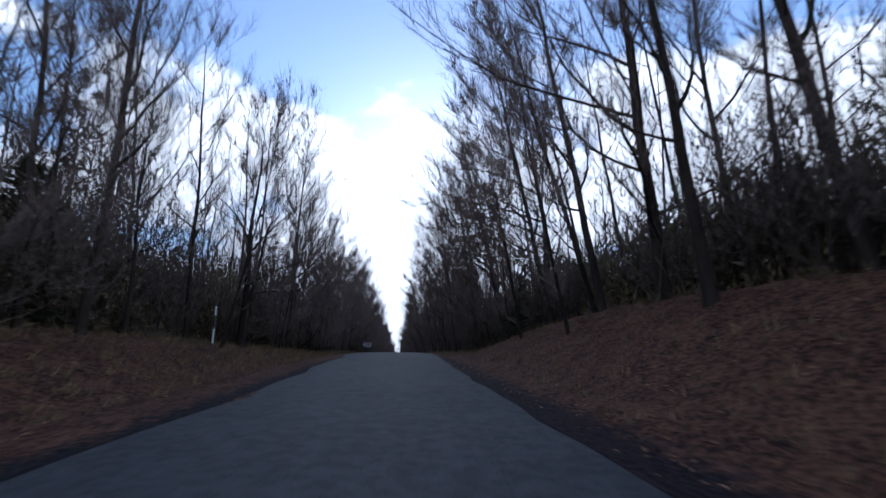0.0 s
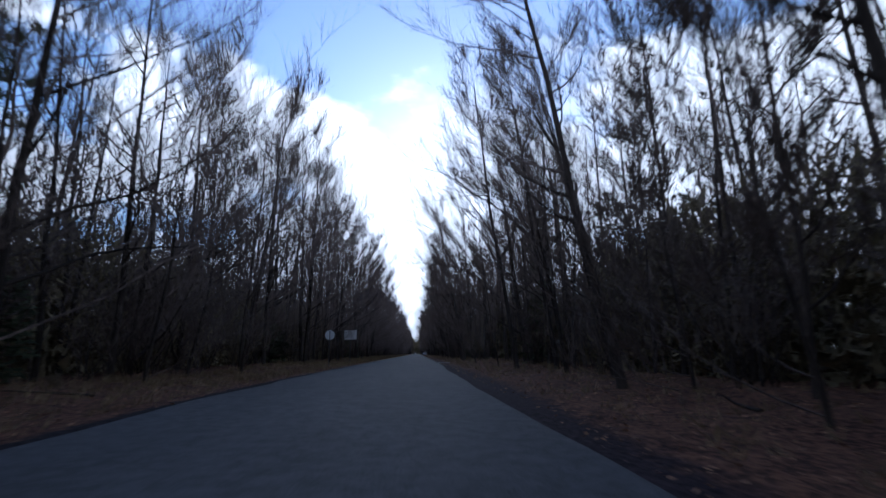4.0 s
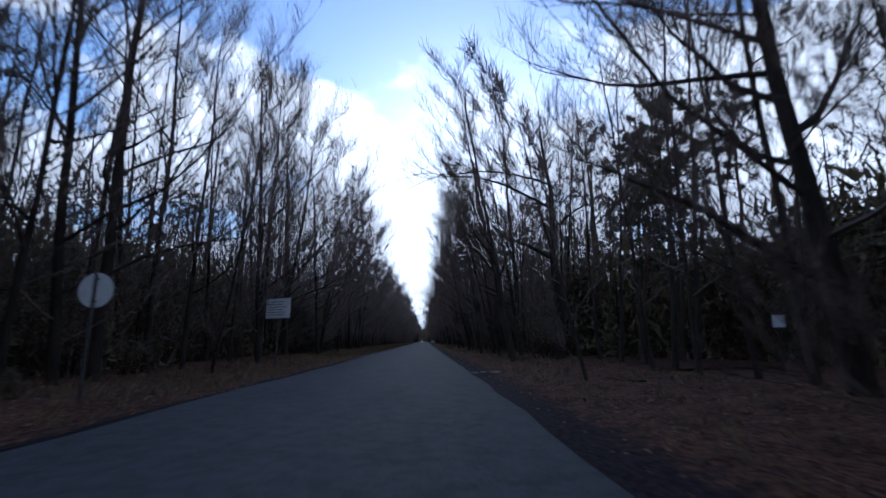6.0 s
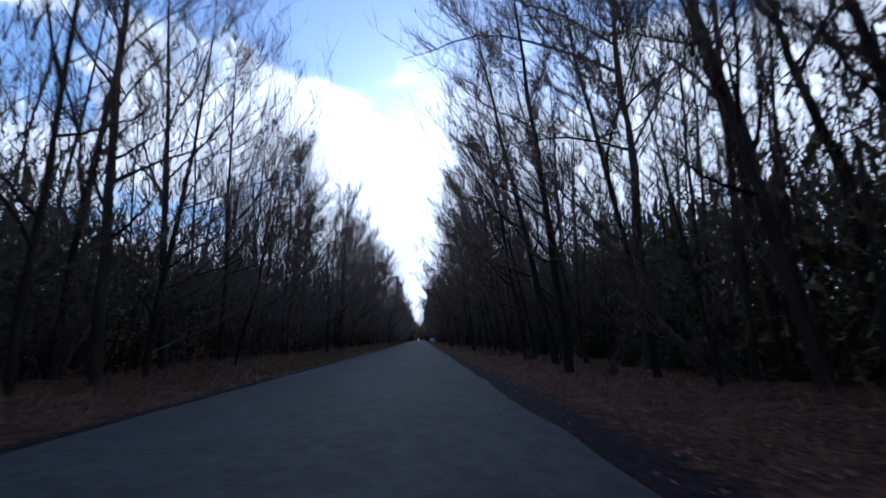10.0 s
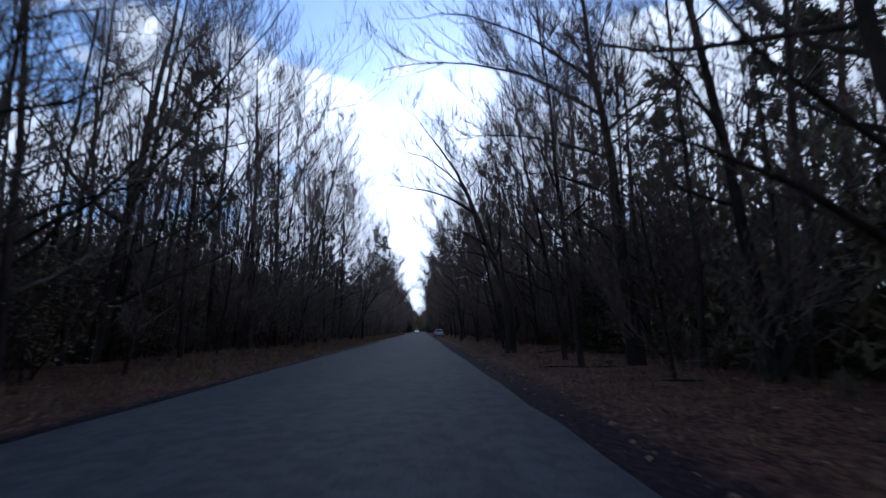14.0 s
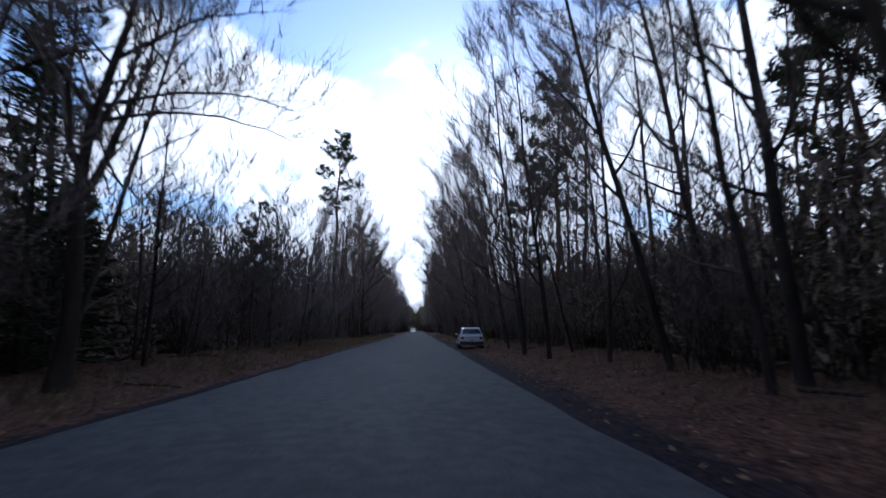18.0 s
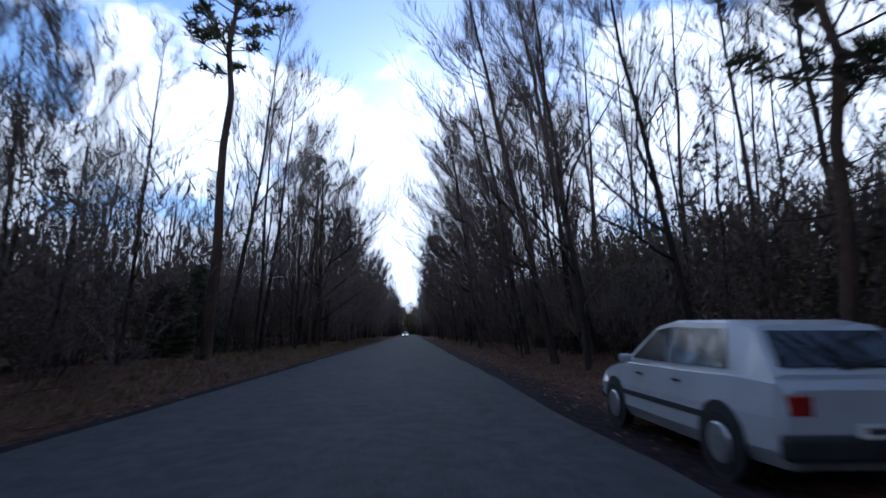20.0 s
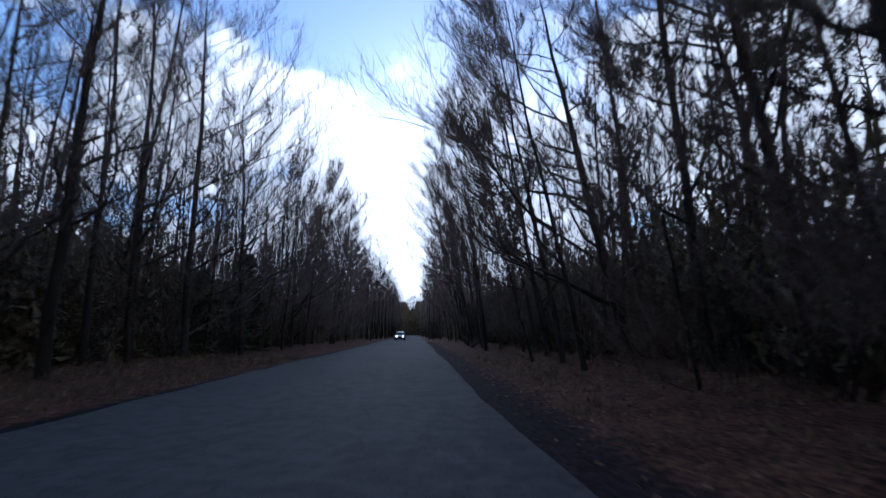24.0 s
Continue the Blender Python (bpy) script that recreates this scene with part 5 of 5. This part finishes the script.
def car(label, paint, lit):
    """A hatchback about 4.1 m long; its nose points along +y."""
    ob = new("car")
    tagged(ob, label, "car")

    def ring(y, w, low, top, tuck):
        return [(-w * 0.90, y, low), (-w, y, low + 0.14), (-w, y, (low + top) / 2 + 0.05), (-w * tuck, y, top - 0.03), (-w * tuck * 0.9, y, top),
                (w * tuck * 0.9, y, top), (w * tuck, y, top - 0.03), (w, y, (low + top) / 2 + 0.05), (w, y, low + 0.14), (w * 0.90, y, low)]
    bm = loft([ring(-2.05, 0.74, 0.34, 0.86, 0.94), ring(-1.98, 0.80, 0.24, 0.93, 0.95), ring(-1.5, 0.83, 0.22, 0.95, 0.95), ring(-0.5, 0.84, 0.20, 0.93, 0.95),
               ring(0.8, 0.84, 0.20, 0.93, 0.94), ring(1.55, 0.82, 0.22, 0.84, 0.93), ring(1.95, 0.77, 0.26, 0.74, 0.92), ring(2.06, 0.68, 0.34, 0.66, 0.92)])
    part("body", bm, paint, ob)

    def cab(y, w0, w1, z0, z1):
        return [(-w0, y, z0), (-w1, y, z1 - 0.03), (-w1 * 0.9, y, z1), (w1 * 0.9, y, z1), (w1, y, z1 - 0.03), (w0, y, z0)]
    bm = loft([cab(-1.93, 0.74, 0.73, 0.90, 0.97), cab(-1.55, 0.76, 0.60, 0.90, 1.38), cab(-1.2, 0.77, 0.62, 0.90, 1.44), cab(-0.2, 0.77, 0.63, 0.90, 1.46), cab(0.25, 0.77, 0.62, 0.90, 1.41), cab(1.05, 0.77, 0.75, 0.90, 0.95)])
    part("cabin", bm, paint, ob)

    def pane(name, pts, lab):
        bm = bmesh.new()
        lo = [bm.verts.new(p) for p in pts]
        cx = Vector((0, -0.3, 1.0))
        hi = [bm.verts.new(Vector(p) + (Vector(p) - cx).normalized() * 0.012) for p in pts]
        n = len(pts)
        bm.faces.new(hi)
        for k in range(n):
            bm.faces.new((lo[k], lo[(k + 1) % n], hi[(k + 1) % n], hi[k]))
        bmesh.ops.recalc_face_normals(bm, faces=bm.faces)
        part(name, bm, M_GLASS, ob, lab)
    pane("rear_window", [(-0.64, -1.885, 1.03), (0.64, -1.885, 1.03), (0.53, -1.60, 1.33), (-0.53, -1.60, 1.33)], "dark rear window")
    pane("windscreen", [(-0.67, 0.95, 1.01), (0.67, 0.95, 1.01), (0.55, 0.34, 1.37), (-0.55, 0.34, 1.37)], "dark windscreen")
    for s in (-1, 1):
        pane("side_window", [(s * 0.755, -1.35, 0.98), (s * 0.765, -0.25, 0.98), (s * 0.645, -0.22, 1.37), (s * 0.63, -1.2, 1.35)], "dark side window")
        pane("side_window", [(s * 0.765, -0.17, 0.98), (s * 0.765, 0.72, 0.98), (s * 0.655, 0.18, 1.34), (s * 0.645, -0.15, 1.37)], "dark side window")
        part("tail_lamp", box_bm(0.20, 0.07, 0.17, (s * 0.62, -2.03, 0.74), 0.02), M_TAIL, ob, "red tail lamp")
        part("headlamp", box_bm(0.30, 0.09, 0.15, (s * 0.53, 2.02, 0.62), 0.03), M_LAMP if lit else M_SIGNFACE, ob, "lit headlamp" if lit else "clear headlamp")
        part("wing_mirror", box_bm(0.16, 0.10, 0.11, (s * 0.92, 0.62, 0.98), 0.03), paint, ob)
        for wy in (-1.28, 1.27):
            t = part("wheel", cyl_bm(0.305, 0.305, 0.19, pose(s * 0.76, wy, 0.305, 0, 90), 24, 0.03), M_RUBBER, ob, "black tyre")
            part("rim", cyl_bm(0.19, 0.17, 0.02, pose(s * 0.862, wy, 0.305, 0, 90 * s), 16, 0.004), M_RIM, t, "grey wheel rim")
        for wy in (-1.28, 1.27):
            part("wheel_arch", cyl_bm(0.36, 0.36, 0.02, pose(s * 0.836, wy, 0.33, 0, 90), 24), M_TRIM, ob, "dark wheel arch")
        part("side_moulding", box_bm(0.02, 2.0, 0.06, (s * 0.845, 0.0, 0.52), 0.006), M_TRIM, ob, "black side moulding")
        for wy in (-0.42, 0.52):
            part("door_handle", box_bm(0.02, 0.16, 0.03, (s * 0.838, wy - 0.1, 0.80), 0.006), M_TRIM, ob, "black door handle")
    part("rear_wiper", box_bm(0.42, 0.015, 0.02, (0.1, -1.90, 1.05), 0.004, 2, pose(0, 0, 0, 0, -12, 0)), M_TRIM, ob)
    part("exhaust_pipe", cyl_bm(0.025, 0.025, 0.16, pose(0.45, -2.08, 0.27, 90), 10), M_RIM, ob)
    part("rear_bumper", box_bm(1.60, 0.14, 0.20, (0, -2.06, 0.42), 0.04), M_TRIM, ob, "black plastic bumper")
    part("front_bumper", box_bm(1.50, 0.14, 0.20, (0, 2.06, 0.40), 0.04), M_TRIM, ob, "black plastic bumper")
    part("grille", box_bm(0.60, 0.05, 0.10, (0, 2.07, 0.60), 0.015), M_TRIM, ob)
    plate = part("number_plate", box_bm(0.50, 0.015, 0.11, (0, -2.14, 0.56), 0.003), M_PLATE, ob, "pale number plate")
    part("plate_bar", box_bm(0.38, 0.004, 0.05, (0, -2.151, 0.56)), M_INK, plate, "dark bar")
    return ob


parked = car("pale silver hatchback parked on the dirt shoulder", M_CARWHITE, False)
parked.matrix_basis = pose(3.4, 295.8, gz(3.4, 295.8) + 0.05, 0, 0, -2)
oncoming = car("dark hatchback with lit headlamps standing in the opposite lane", M_CARDARK, True)
oncoming.matrix_basis = pose(-2.1, 430.0, float(road_z(430.0)) - 0.005, 0, 0, 180)


# ------------------------------------------------------------------ litter on the verges
r2 = np.random.RandomState(77)


def litter(name, mat, n, size, label, seed_y, spread):
    """Loose fallen leaves lying at all angles on the verges."""
    y = r2.uniform(*seed_y, n)
    side = r2.rand(n) < 0.5
    e = np.where(side, 0.25, 0.15) + spread * r2.rand(n) ** 0.8
    x = np.where(side, ROAD_R + e, ROAD_L - e)
    z = ground_z(x, y) + r2.uniform(0.006, 0.03, n) + np.where(e < np.where(side, 2.0, 1.2), 0.055, 0)
    a, tilt, roll = r2.uniform(0, 6.28, n), r2.normal(0, 0.28, n), r2.normal(0, 0.28, n)
    s = size * r2.uniform(0.6, 1.5, n)
    u = np.column_stack((np.cos(a), np.sin(a), np.sin(tilt))) * s[:, None]
    w = np.column_stack((-np.sin(a), np.cos(a), np.sin(roll))) * (s * 0.55)[:, None]
    c = np.column_stack((x, y, z))
    up = np.array([0, 0, 1.0]) * (s * 0.12)[:, None]
    v = np.stack((c - u, c + w + up, c + u, c - w + up), 1).reshape(-1, 3)
    i = np.arange(n) * 4
    f = np.concatenate((np.column_stack((i, i + 1, i + 2)), np.column_stack((i, i + 2, i + 3))))
    ob = new(name, mesh_of(name, v.tolist(), f.tolist(), mat))
    return tagged(ob, label, "leaves", kind="stuff")


litter("fallen_leaves", M_DRYLEAF, 80000, 0.042, "brown fallen oak leaves strewn over the verges", (0, 375), 7.5)


def tufts():
    s = Soup()
    g = random.Random(88)
    for i in range(17000):
        y = g.uniform(0, 375)
        e = g.uniform(0.5, 6.5)
        x = ROAD_R + 0.7 + e if g.random() < 0.25 else ROAD_L - 0.3 - 0.8 * e
        p = Vector((x, y, gz(x, y) - 0.02))
        for k in range(7):
            a = g.uniform(0, 6.28)
            q = p + Vector((g.gauss(0, 0.07), g.gauss(0, 0.07), 0))
            s.blade(q, q + way(a, g.uniform(0.5, 1.4)) * g.uniform(0.12, 0.42), 0.010)
    ob = new("dry_grass", s.mesh("dry_grass", M_GRASS))
    return tagged(ob, "sparse tufts of dry straw-coloured grass on the verges", "grass", kind="stuff")


tufts()


def dead_sticks():
    """Fallen boughs lying among the leaves."""
    g = random.Random(19)
    for i in range(26):
        y = g.uniform(8, 365)
        side = g.choice((-1, 1))
        x = (ROAD_R + g.uniform(2.2, 6.0)) if side > 0 else (ROAD_L - g.uniform(1.6, 5.0))
        s = Soup()
        L = g.uniform(0.8, 2.6)
        pts = bent(g, Vector((0, 0, 0.03)), way(g.uniform(0, 6.28), 0.02), L, 5, 0.0, 0.16)
        pts = [Vector((p.x, p.y, gz(x + p.x, y + p.y) - gz(x, y) + 0.03)) for p in pts]
        r = g.uniform(0.02, 0.05)
        s.tube(pts, [r, r * 0.95, r * 0.8, r * 0.65, r * 0.5, r * 0.25], 6)
        for k in range(3):
            q, d = along(pts, g.uniform(0.3, 0.9))
            s.spike(q, q + (d + way(g.uniform(0, 6.28), 0.5)).normalized() * 0.4, r * 0.35)
        ob = new("fallen_branch", s.mesh("fallen_branch", M_BARK, True))
        ob.location = (x, y, gz(x, y))
        tagged(ob, "dead fallen branch lying in the leaf litter", "branch", "fallen branches on the verge")


dead_sticks()
